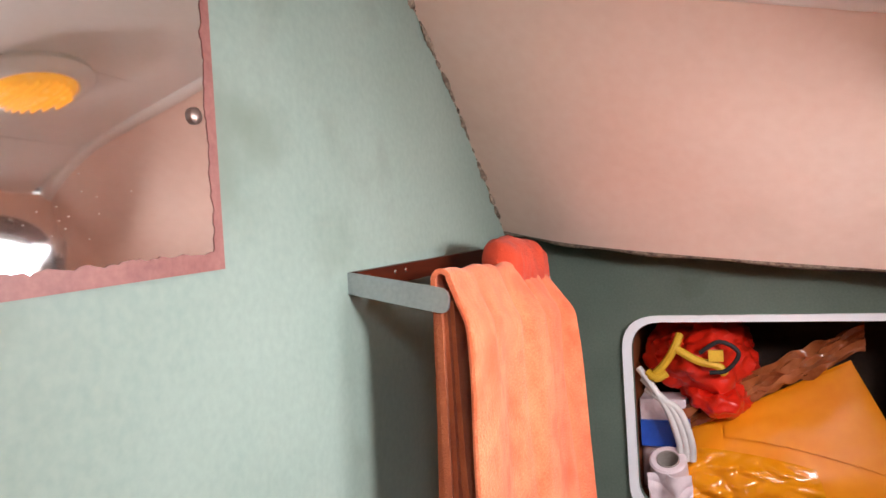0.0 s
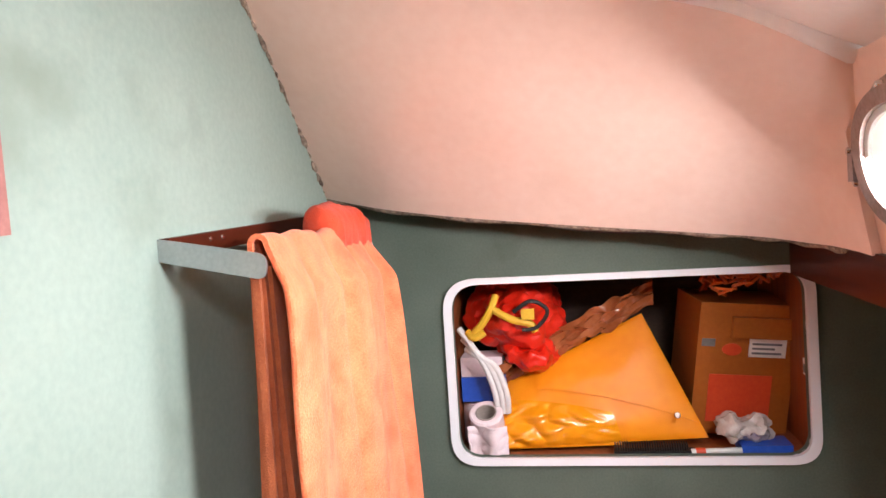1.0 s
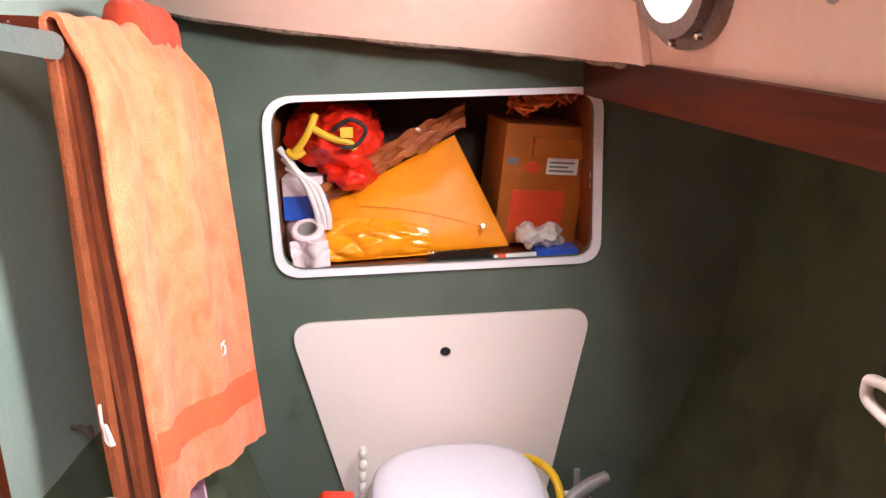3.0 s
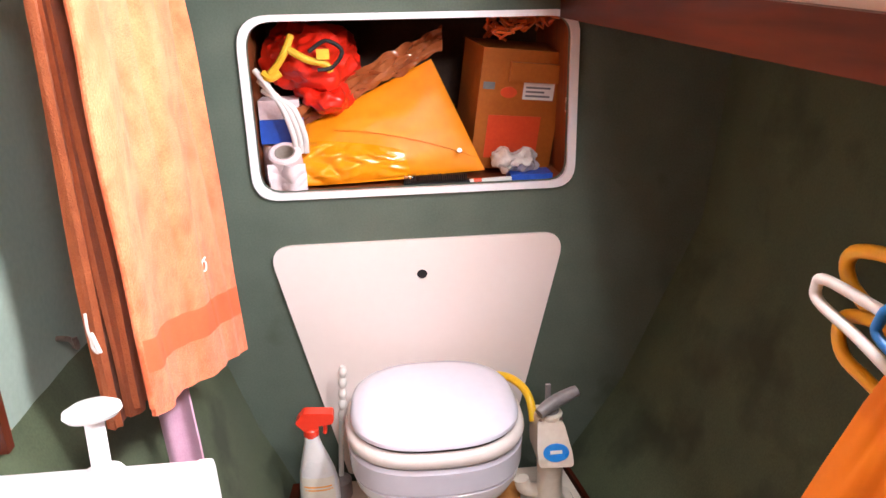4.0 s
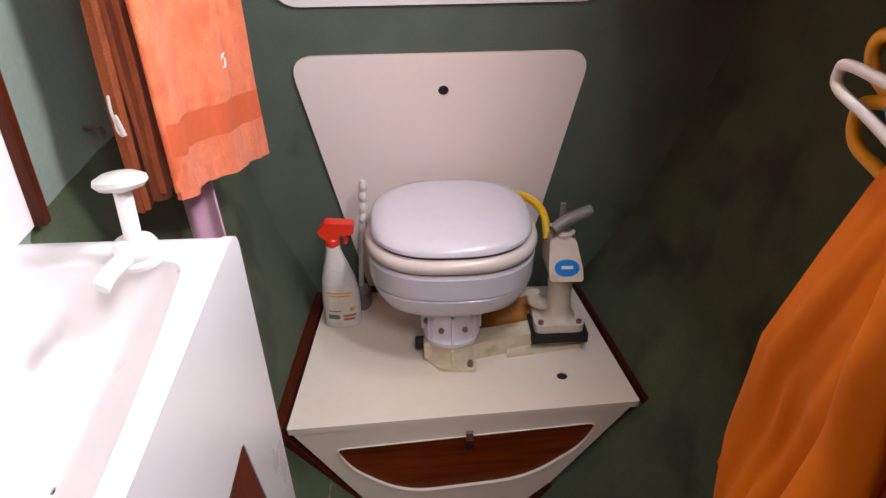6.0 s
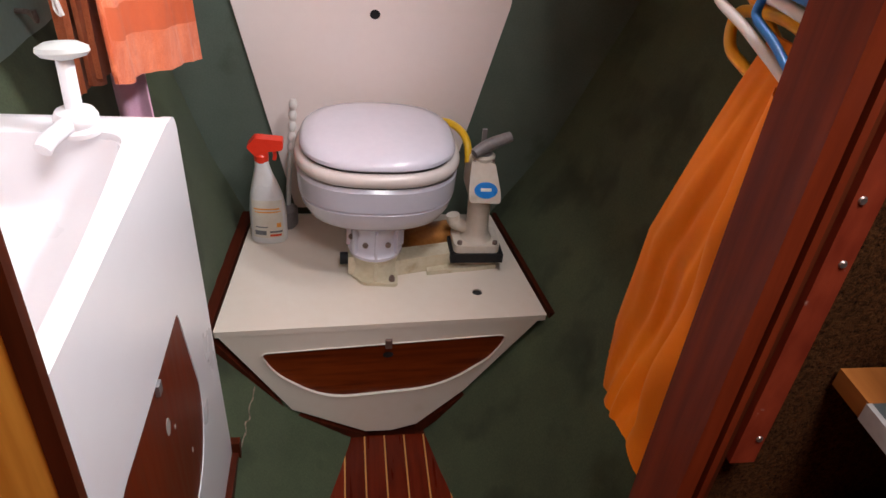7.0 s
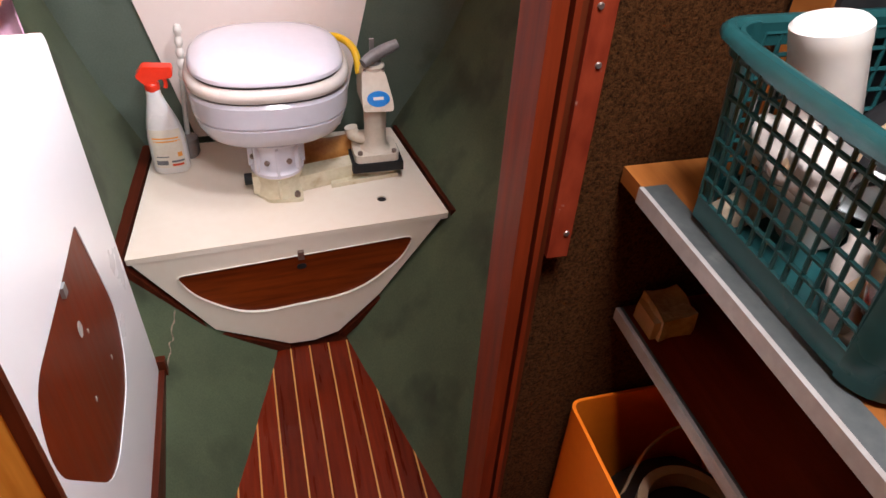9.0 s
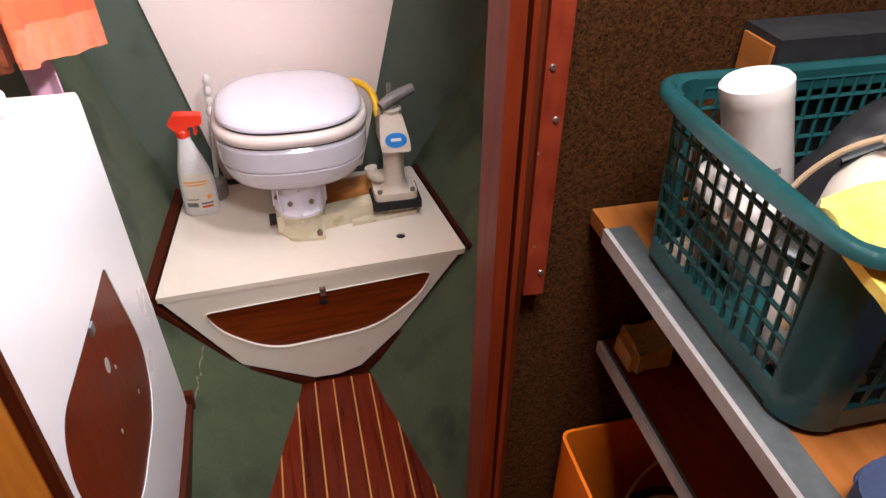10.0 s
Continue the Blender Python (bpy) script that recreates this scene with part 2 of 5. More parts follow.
STONE = mat("weathered_foam_block", (0.22, 0.15, 0.1), (0.5, 0.4, 0.28), 40, 0.9, 0.9, 120, depth=0.006)
PL_WHITE = mat("white_hanger_plastic", (0.7, 0.66, 0.62), (0.78, 0.74, 0.7), 15, 0.35, 0.03, 90)
PL_YELLOW = mat("amber_hanger_plastic", (0.72, 0.32, 0.01), (0.82, 0.4, 0.02), 15, 0.35, 0.03, 90)
PL_BLUE = mat("blue_hanger_plastic", (0.01, 0.14, 0.42), (0.02, 0.19, 0.52), 15, 0.35, 0.03, 90)
PL_TAN = mat("tan_hanger_plastic", (0.4, 0.27, 0.16), (0.48, 0.34, 0.22), 15, 0.35, 0.03, 90)
GLASS = glassy("port_glass", (0.97, 0.98, 0.98), 0.45, ior=1.1)
CLEAR = glassy("clear_film_bag", (0.85, 0.88, 0.9), 0.12)


# ---- mesh helpers ----
def thing(name, at, label, category, group="", kind=""):
    ob = new(name)
    ob.location = at
    ob.empty_display_size = 0.05
    return tagged(ob, label, category, group, kind)


def root_of(ob):
    while ob.parent:
        ob = ob.parent
    return ob


def part(name, bm, material, parent=None, label="", smooth=True, kind=""):
    """One mesh object from world coordinates, under a thing or a part of it."""
    me = bpy.data.meshes.new(name)
    if parent:
        bmesh.ops.translate(bm, verts=bm.verts, vec=-Vector(root_of(parent).location))
    bmesh.ops.recalc_face_normals(bm, faces=bm.faces)
    bm.to_mesh(me)
    bm.free()
    me.materials.append(material)
    if smooth:
        me.polygons.foreach_set("use_smooth", [True] * len(me.polygons))
        me.set_sharp_from_angle(angle=radians(38))
    ob = new(name, me)
    ob.parent = parent
    return tagged(ob, label, kind=kind)


def structure(name, bm, material, label, smooth=True, category="structure"):
    return tagged(part(name, bm, material, None, label, smooth), category=category, kind="structure")


def box(bm, x0, x1, y0, y1, z0, z1, m=None):
    v = [bm.verts.new((x, y, z)) for x in (x0, x1) for y in (y0, y1) for z in (z0, z1)]
    for f in ((0, 1, 3, 2), (4, 6, 7, 5), (0, 4, 5, 1), (2, 3, 7, 6), (0, 2, 6, 4), (1, 5, 7, 3)):
        bm.faces.new([v[i] for i in f])
    if m:
        bmesh.ops.transform(bm, matrix=m, verts=v)
    return v


def soften(bm, w, seg=2, angle=35):
    e = [e for e in bm.edges if len(e.link_faces) == 2 and e.calc_face_angle(0) > radians(angle)]
    bmesh.ops.bevel(bm, geom=e, offset=w, segments=seg, affect="EDGES", clamp_overlap=True)
    return bm


def B(x0, x1, y0, y1, z0, z1, w=0.0, m=None, seg=2):
    bm = bmesh.new()
    box(bm, x0, x1, y0, y1, z0, z1)
    if w:
        soften(bm, w, seg)
    if m:
        bmesh.ops.transform(bm, matrix=m, verts=bm.verts)
    return bm


def lift(axis):
    return {"x": lambda u, v, d: Vector((d, u, v)), "y": lambda u, v, d: Vector((u, d, v)), "z": lambda u, v, d: Vector((u, v, d))}[axis]


def prism(pts, axis, a, b, w=0.0, bm=None, seg=2):
    bm = bm or bmesh.new()
    f = lift(axis) if isinstance(axis, str) else axis
    lo, hi = [bm.verts.new(f(u, v, a)) for u, v in pts], [bm.verts.new(f(u, v, b)) for u, v in pts]
    bm.faces.new(lo)
    bm.faces.new(hi)
    for i in range(len(pts)):
        j = (i + 1) % len(pts)
        bm.faces.new((lo[i], lo[j], hi[j], hi[i]))
    if w:
        soften(bm, w, seg)
    return bm


def rounded(pts, r, n=6):
    out = []
    rs = r if isinstance(r, (list, tuple)) else [r] * len(pts)
    for i, p in enumerate(pts):
        p0, p1, p2 = Vector(pts[i - 1]), Vector(p), Vector(pts[(i + 1) % len(pts)])
        a, b = (p0 - p1), (p2 - p1)
        k = min(rs[i], a.length * 0.49, b.length * 0.49)
        s, e = p1 + a.normalized() * k, p1 + b.normalized() * k
        for j in range(n + 1):
            t = j / n
            out.append(tuple(s * (1 - t) ** 2 + p1 * (2 * t * (1 - t)) + e * t * t))
    return out


def ellipse(cx, cy, rx, ry, n=32, power=2.0):
    out = []
    for i in range(n):
        c, s = math.cos(2 * math.pi * i / n), math.sin(2 * math.pi * i / n)
        out.append((cx + rx * math.copysign(abs(c) ** (2 / power), c), cy + ry * math.copysign(abs(s) ** (2 / power), s)))
    return out


def radial(poly, c, ang):
    d = Vector((math.cos(ang), math.sin(ang)))
    best = None
    for i in range(len(poly)):
        p, q = Vector(poly[i]) - Vector(c), Vector(poly[(i + 1) % len(poly)]) - Vector(c)
        e = q - p
        den = d.x * e.y - d.y * e.x
        if abs(den) < 1e-12:
            continue
        t, s = (p.x * e.y - p.y * e.x) / den, (p.x * d.y - p.y * d.x) / den
        if t > 0 and -1e-6 <= s <= 1 + 1e-6 and (best is None or t > best):
            best = t
    return tuple(Vector(c) + d * best)


def ring(outer, inner, c, axis, a, b, w=0.0):
    """A plate with an opening; both outlines are seen whole from c."""
    f = lift(axis) if isinstance(axis, str) else axis
    angs = sorted({round(math.atan2(p[1] - c[1], p[0] - c[0]), 4) for p in (*outer, *inner)})
    bm = bmesh.new()
    rows = []
    for poly, d in ((outer, a), (inner, a), (inner, b), (outer, b)):
        rows.append([bm.verts.new(f(*radial(poly, c, t), d)) for t in angs])
    n = len(angs)
    for k in range(4):
        r0, r1 = rows[k], rows[(k + 1) % 4]
        for i in range(n):
            j = (i + 1) % n
            bm.faces.new((r0[i], r0[j], r1[j], r1[i]))
    if w:
        soften(bm, w, 2, 60)
    return bm


def smooth_path(pts, n=6, closed=False):
    p = [Vector(q) for q in pts]
    out, m = [], len(p)
    for i in range(m if closed else m - 1):
        a, b, c, d = (p[(i - 1) % m], p[i], p[(i + 1) % m], p[(i + 2) % m]) if closed else (p[max(i - 1, 0)], p[i], p[i + 1], p[min(i + 2, m - 1)])
        for j in range(n):
            t = j / n
            out.append(0.5 * (2 * b + (c - a) * t + (2 * a - 5 * b + 4 * c - d) * t * t + (3 * b - a - 3 * c + d) * t ** 3))
    if not closed:
        out.append(p[-1])
    return out


def tube(pts, r, n=10, closed=False, steps=6, bm=None, curve=True):
    bm = bm or bmesh.new()
    path = smooth_path(pts, steps, closed) if curve else [Vector(q) for q in pts]
    m = len(path)
    rows, up = [], None
    for i, p in enumerate(path):
        t = ((path[(i + 1) % m] - path[i - 1]) if closed else (path[min(i + 1, m - 1)] - path[max(i - 1, 0)])).normalized()
        if up is None:
            up = t.orthogonal().normalized()
        up = (up - t * up.dot(t)).normalized()
        s = t.cross(up)
        rad = r(i / max(m - 1, 1)) if callable(r) else r
        rows.append([bm.verts.new(p + (up * math.cos(2 * math.pi * k / n) + s * math.sin(2 * math.pi * k / n)) * rad) for k in range(n)])
    for i in range(m if closed else m - 1):
        a, b = rows[i], rows[(i + 1) % m]
        for k in range(n):
            bm.faces.new((a[k], a[(k + 1) % n], b[(k + 1) % n], b[k]))
    if not closed:
        bm.faces.new(rows[0])
        bm.faces.new(rows[-1])
    return bm


def lathe(profile, at=(0, 0, 0), n=32, sx=1.0, sy=1.0, power=2.0, m=None, bm=None):
    """Turned or squashed body from (radius, height) pairs."""
    bm = bm or bmesh.new()
    rows = []
    for r, z in profile:
        rows.append([bm.verts.new((at[0] + x, at[1] + y, at[2] + z)) for x, y in ellipse(0, 0, max(r, 1e-4) * sx, max(r, 1e-4) * sy, n, power)])
    for a, b in zip(rows, rows[1:]):
        for k in range(n):
            bm.faces.new((a[k], a[(k + 1) % n], b[(k + 1) % n], b[k]))
    bm.faces.new(rows[0])
    bm.faces.new(rows[-1])
    if m:
        bmesh.ops.transform(bm, matrix=m, verts=bm.verts)
    return bm


def sheet(f, nu, nv, thick=0.0, bm=None):
    bm = bm or bmesh.new()
    v = [[bm.verts.new(f(i / nu, j / nv)) for j in range(nv + 1)] for i in range(nu + 1)]
    for i in range(nu):
        for j in range(nv):
            bm.faces.new((v[i][j], v[i + 1][j], v[i + 1][j + 1], v[i][j + 1]))
    if thick:
        bm.normal_update()
        w = [[bm.verts.new(q.co - q.normal * thick) for q in row] for row in v]
        for i in range(nu):
            for j in range(nv):
                bm.faces.new((w[i][j], w[i][j + 1], w[i + 1][j + 1], w[i + 1][j]))
        loop = [(i, 0) for i in range(nu)] + [(nu, j) for j in range(nv)] + [(i, nv) for i in range(nu, 0, -1)] + [(0, j) for j in range(nv, 0, -1)]
        for (i, j), (k, l) in zip(loop, loop[1:] + loop[:1]):
            bm.faces.new((v[i][j], v[k][l], w[k][l], w[i][j]))
    return bm


def crumple(bm, amp, scale, seed=0.0):
    bm.normal_update()
    for v in bm.verts:
        v.co += v.normal * amp * noise.noise(v.co * scale + Vector((seed, seed * 1.7, -seed)))
    return bm


def lerp_rows(rows, t):
    for (t0, *a), (t1, *b) in zip(rows, rows[1:]):
        if t <= t1:
            k = (t - t0) / (t1 - t0)
            return [p + (q - p) * k for p, q in zip(a, b)]
    return list(rows[-1][1:])


# ---- structure ----
LEFT = -0.535          # face of the bulkhead with the mirror
DOOR_Y = -1.285        # face of the bulkhead with the doorway
CUBBY = rounded([(-0.336, 1.036), (0.328, 1.036), (0.328, 1.392), (-0.336, 1.396)], [0.055, 0.05, 0.05, 0.065], 8)
CUBBY_IN = rounded([(-0.32, 1.05), (0.311, 1.05), (0.311, 1.38), (-0.32, 1.384)], [0.045, 0.04, 0.04, 0.055], 8)
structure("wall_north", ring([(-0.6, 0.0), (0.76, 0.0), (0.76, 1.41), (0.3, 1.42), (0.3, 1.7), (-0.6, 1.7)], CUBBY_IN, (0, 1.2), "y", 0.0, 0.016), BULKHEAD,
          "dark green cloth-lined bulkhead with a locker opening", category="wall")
structure("cubby_frame", ring(CUBBY, CUBBY_IN, (0, 1.2), "y", -0.009, 0.004, 0.003), WHITE, "white rounded plastic frame round the locker opening", category="frame")
structure("cubby_floor", B(-0.36, 0.36, 0.016, 0.36, 1.03, 1.042), LINER, "bare plywood locker floor", category="shelf")
structure("cubby_side_left", B(-0.345, -0.331, 0.017, 0.36, 1.043, 1.43), LINER, "orange plywood locker side", category="wall")
structure("cubby_side_right", B(0.322, 0.336, 0.017, 0.36, 1.043, 1.43), LINER, "orange plywood locker side", category="wall")
# back and top take the locker's inner shade as their colour
structure("cubby_back", B(-0.36, 0.36, 0.361, 0.375, 1.0, 1.45), DARKLINE, "locker back, coloured dark for the shade inside", category="wall")
structure("cubby_top", B(-0.36, 0.36, 0.017, 0.36, 1.431, 1.445), DARKLINE, "locker top, coloured dark for the shade inside", category="wall")
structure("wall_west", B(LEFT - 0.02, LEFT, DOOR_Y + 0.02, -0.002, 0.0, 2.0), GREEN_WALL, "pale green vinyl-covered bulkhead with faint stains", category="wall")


def ceil_z(x):
    return lerp_rows([(-0.7, 1.95), (-0.54, 1.912), (-0.2, 1.832), (0.0, 1.778), (0.11, 1.746), (0.26, 1.675), (0.7, 1.47)], x)[0]


# cream moulding that leans in from the seam over the locker to the headliner
SEAM = smooth_path([(-0.55, -0.045, 1.577), (-0.4, -0.085, 1.541), (-0.19, -0.1, 1.508), (0.1, -0.112, 1.472), (0.22, -0.13, 1.457),
                    (0.28, -0.19, 1.443), (0.293, -0.3, 1.435), (0.2945, -0.362, 1.43)], 8)
CROWN = smooth_path([(-0.55, -0.43, 1.915), (-0.4, -0.428, 1.882), (-0.2, -0.425, 1.835), (0.0, -0.42, 1.782), (0.12, -0.415, 1.746),
                     (0.215, -0.405, 1.697), (0.252, -0.385, 1.68), (0.256, -0.36, 1.678)], 8)


def on_line(path, t):
    k = min(int(t * (len(path) - 1)), len(path) - 2)
    return path[k].lerp(path[k + 1], t * (len(path) - 1) - k)


def coach(u, v):
    p = on_line(SEAM, u).lerp(on_line(CROWN, u), v)
    p.z += 0.012 * math.sin(math.pi * v) * (1 - u)
    p.y -= 0.006 * noise.noise(Vector((u * 3, v * 3, 1))) * (1 - u)
    return p


structure("coach_front", sheet(coach, 56, 20, -0.012), CREAM, "cream gelcoat cabin front leaning inwards", category="wall")


def side_x(y, z):
    return 0.294 - 0.158 * (z - 1.438) - 0.004 * (y + 0.36)


def seam_z(y):
    return 1.424 + 0.062 * (y + 0.36)


def side_map(u, v, d):
    return Vector((side_x(u, v) + d, u, v))


def side_top(y):
    return 1.678


for i, (y0, y1) in enumerate(((-0.345, -0.67), (-0.67, -1.0))):
    outer = [(y0, seam_z(y0)), (y1, seam_z(y1)), (y1, side_top(y1)), (y0, side_top(y0))]
    structure("coach_side_%d" % (i + 1), ring(outer, ellipse(*PORTS[i], 0.098, 0.07 - 0.008 * i, 40, 2.4), PORTS[i], side_map, 0.0, 0.014), CREAM,
              "cream gelcoat cabin side pierced by a portlight", category="wall")
structure("coach_side_3", prism([(-1.0, seam_z(-1.0)), (-1.27, seam_z(-1.27)), (-1.27, 1.678), (-1.0, 1.678)], side_map, 0.0, 0.014), CREAM,
          "cream gelcoat cabin side", category="wall")
# crumbling edges of the cream moulding
def crumbs(n, size, seed, off):
    bm = bmesh.new()
    for i in range(n):
        t = (i + 0.5 * noise.noise(Vector((i * 0.7, seed, 0)))) / n
        p = coach(0.016, max(0.0, t * 0.98))
        k = size * (0.35 + abs(noise.noise(Vector((t * 45, seed, 3)))) * 1.9)
        w = bm.verts[:]
        r = bmesh.ops.create_icosphere(bm, subdivisions=2, radius=k, matrix=Matrix.Translation((LEFT + 0.001 + 0.004 * abs(noise.noise(Vector((t * 60, 5, seed)))), p.y - off + 0.003 * noise.noise(Vector((t * 30, 1, seed))), p.z - off * 0.6)) @ pose(0, 0, 0, random.uniform(0, 90), 0, 0) @ Matrix.Diagonal((0.7, 1.2, 2.0, 1)))
        for q in r["verts"]:
            q.co += Vector((0, 1, 1)) * 0.5 * k * noise.noise(q.co * 300)
    return bm


# brown crumbs are filler and also stand in for the edge's thin shadow line
structure("crack_edge_and_shadow", crumbs(150, 0.006, 1.0, 0.009), RUST_EDGE, "ragged brown filler and painted shadow line along the moulding edge", category="trim")
structure("flaking_paint", crumbs(110, 0.0055, 7.0, 0.0025), CREAM, "flaking cream paint along the moulding edge", category="trim")
structure("seam_batten", tube([p + Vector((0, 0.002, -0.006)) for p in SEAM[:-6:4]], lambda t: 0.008 + 0.002 * math.sin(t * 50), 8), RUST_EDGE,
          "rotten brown batten along the moulding seam", category="trim")
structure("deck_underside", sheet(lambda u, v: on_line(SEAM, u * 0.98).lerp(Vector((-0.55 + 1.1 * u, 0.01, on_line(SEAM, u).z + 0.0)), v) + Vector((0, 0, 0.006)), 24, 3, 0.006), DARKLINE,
          "underside of the side deck, coloured dark for its shade", category="ceiling")

# stringer along the cabin side, with the deck behind it
str_top = lambda y: 1.447 + 0.062 * (y + 0.1)
str_bot = lambda y: 1.374 + 0.032 * (y + 0.1)
bm = bmesh.new()
prism([(-0.012, str_top(-0.012)), (-1.264, str_top(-1.264)), (-1.264, str_bot(-1.264)), (-0.012, str_bot(-0.012))], "x", 0.286, 0.3, 0.003, bm)
structure("side_stringer", bm, DARKWOOD, "dark red-brown varnished stringer under the cabin side", category="trim")
structure("side_deck", prism([(-0.0, 1.40), (-1.264, 1.335), (-1.264, 1.347), (-0.0, 1.412)], "x", 0.297, 0.74), GREEN, "green-lined underside of the side deck", category="ceiling")


# green hull lining on both sides of the floor strip
def hull_rows(y, sign):
    s = max(0.0, (-0.45 - y) / 0.45)
    b = max(0.0, (y + 0.45) / 0.45)
    c = min(1.0, max(0.0, (-0.69 - y) / 0.06))
    if sign < 0:
        return [(-0.05 - 0.135 * s, 0.0), (-0.185 - 0.05 * s + 0.03 * b, 0.103 - 0.01 * s), (-0.352 - 0.02 * s + 0.04 * b, 0.335 - 0.07 * s),
                (-0.385, 0.5), (-0.46 - 0.09 * c, 0.75), (-0.552, 0.98)]
    return [(0.12 + 0.112 * s, 0.0), (0.215 + 0.1 * s - 0.03 * b, 0.13 + 0.01 * s), (0.385 + 0.03 * s - 0.06 * b, 0.35),
            (0.5 + 0.02 * s - 0.04 * b, 0.56), (0.62, 0.95), (0.66, 1.4)]


def hull_side(sign):
    def f(u, v):
        y = 0.004 - 1.274 * u
        r = hull_rows(y, sign)
        k = min(int(v * 5), 4)
        a, b = r[k], r[k + 1]
        t = v * 5 - k
        w = 0.004 * noise.noise(Vector((y * 6, v * 5, sign))) + 0.0015 * noise.noise(Vector((y * 26, v * 21, sign)))
        return Vector((a[0] + (b[0] - a[0]) * t + sign * w, y, a[1] + (b[1] - a[1]) * t + (w if v > 0.02 else 0)))
    return sheet(f, 60, 60)


structure("hull_lining_west", hull_side(-1), GREEN, "worn green cloth hull lining with creases and stains", category="hull lining")
structure("hull_lining_east", hull_side(1), GREEN, "worn green cloth hull lining in shade", category="hull lining")
def lining_at(y, v):
    r = hull_rows(y, -1)
    k = int(v * 5)
    t = v * 5 - k
    return Vector((r[k][0] + (r[k + 1][0] - r[k][0]) * t, y, r[k][1] + (r[k + 1][1] - r[k][1]) * t))


structure("lining_seam", tube([lining_at(-0.478 - 0.016 * i, 0.285 + 0.008 * noise.noise(Vector((i * 0.9, 3, 1)))) for i in range(11)], lambda t: 0.0009 + 0.0012 * abs(math.sin(t * 23)), 6),
          RUST_EDGE, "frayed tan seam in the lining", category="seam")
structure("subfloor", B(-0.8, 1.0, -2.7, 0.02, -0.06, -0.012), DARKWOOD, "dark floor under the planks", category="floor")

# headliner
def ceil_strip(x0, x1, y0, y1, th, lower=0.0):
    def f(u, v):
        x = x0 + (x1 - x0) * u
        return Vector((x, y0 + (y1 - y0) * v, ceil_z(x) - lower))
    return soften(sheet(f, 6, 2, th), 0.002, 1, 60)


structure("headliner_edge", tube([p + Vector((0, -0.012, 0.002)) for p in CROWN[::4]], 0.016, 12, steps=3), HEADLINER, "rounded cream headliner edge moulding", category="trim")
bm = bmesh.new()
for x0, x1 in ((-0.555, -0.335), (-0.332, -0.112), (-0.109, 0.111), (0.114, 0.29)):
    for y0, y1 in ((-0.434, -0.86), (-0.863, -1.262)):
        b2 = ceil_strip(x0, x1, y0, y1, 0.012)
        me_ = bpy.data.meshes.new("tmp")
        b2.to_mesh(me_)
        b2.free()
        bm.from_mesh(me_)
        bpy.data.meshes.remove(me_)
structure("ceiling", bm, HEADLINER, "cream headliner panels with narrow joints", category="ceiling")
structure("ceiling_backing", prism([(-0.62, ceil_z(-0.62) + 0.03), (0.0, ceil_z(0.0) + 0.03), (0.3, ceil_z(0.3) + 0.03), (0.3, ceil_z(0.3) + 0.04), (0.0, ceil_z(0.0) + 0.04), (-0.62, ceil_z(-0.62) + 0.04)], "y", -1.3, -0.3), DARKLINE, "dark backing above the headliner", category="ceiling")

# bulkhead with the doorway, the cabin behind the door
structure("wall_door_west", B(-0.95, -0.2485, DOOR_Y - 0.003, DOOR_Y + 0.009, -0.01, 2.0), TEAK, "orange teak veneered bulkhead beside the doorway", category="wall")
structure("jamb_west", B(-0.248, -0.2365, DOOR_Y - 0.007, DOOR_Y + 0.002, -0.01, 1.88, 0.002), DARKWOOD_Z, "dark worn wooden door jamb", category="door frame")
structure("wall_door_east", B(0.19, 1.0, DOOR_Y + 0.002, DOOR_Y + 0.02, -0.01, 2.0), CARPET, "bulkhead lined with rough brown carpet", category="wall")
structure("wall_door_head", B(-0.248, 0.19, DOOR_Y + 0.002, DOOR_Y + 0.02, 1.88, 2.0), TEAK, "teak bulkhead over the doorway", category="wall")
jamb = thing("jamb_east", (0.17, DOOR_Y, 0.0), "reddish mahogany door jamb of several mouldings", "door frame", kind="structure")
part("edge_moulding", B(0.1585, 0.171, DOOR_Y - 0.012, DOOR_Y + 0.04, -0.01, 1.88, 0.005, None, 3), REDWOOD_Z, jamb)
part("groove", B(0.1712, 0.1745, DOOR_Y - 0.002, DOOR_Y + 0.0015, -0.01, 1.88), DARKWOOD_Z, jamb)
part("middle_moulding", B(0.1747, 0.1795, DOOR_Y - 0.013, DOOR_Y + 0.0015, -0.01, 1.88, 0.002), REDWOOD_Z, jamb)
part("dark_strip", B(0.1797, 0.186, DOOR_Y - 0.009, DOOR_Y + 0.0015, -0.01, 1.88, 0.002), DARKWOOD_Z, jamb)
structure("wall_cabin_west", B(-0.97, -0.95, -2.7, DOOR_Y, -0.01, 2.0), TEAK, "teak cabin side", category="wall")
structure("wall_cabin_east", B(0.62, 0.64, -2.7, DOOR_Y, -0.01, 2.0), CARPET, "brown carpet-lined cabin side", category="wall")
structure("wall_cabin_south", B(-0.97, 0.64, -2.72, -2.7, -0.01, 2.0), TEAK, "teak bulkhead of the main cabin", category="wall")
# opening made up to let the added fill lamp shine down
structure("cabin_ceiling", ring([(-0.97, -2.72), (0.64, -2.72), (0.64, DOOR_Y), (-0.97, DOOR_Y)], rounded([(-0.03, -1.84), (0.29, -1.84), (0.29, -1.48), (-0.03, -1.48)], 0.04), (0.13, -1.66), "z", 1.9, 1.92),
          HEADLINER, "unseen cream cabin headliner with an opening added for light", category="ceiling")
structure("roof_east", B(0.3, 0.78, -1.262, -1.255, 1.2, 2.0), DARKLINE, "closing panel outside the door bulkhead", category="wall")
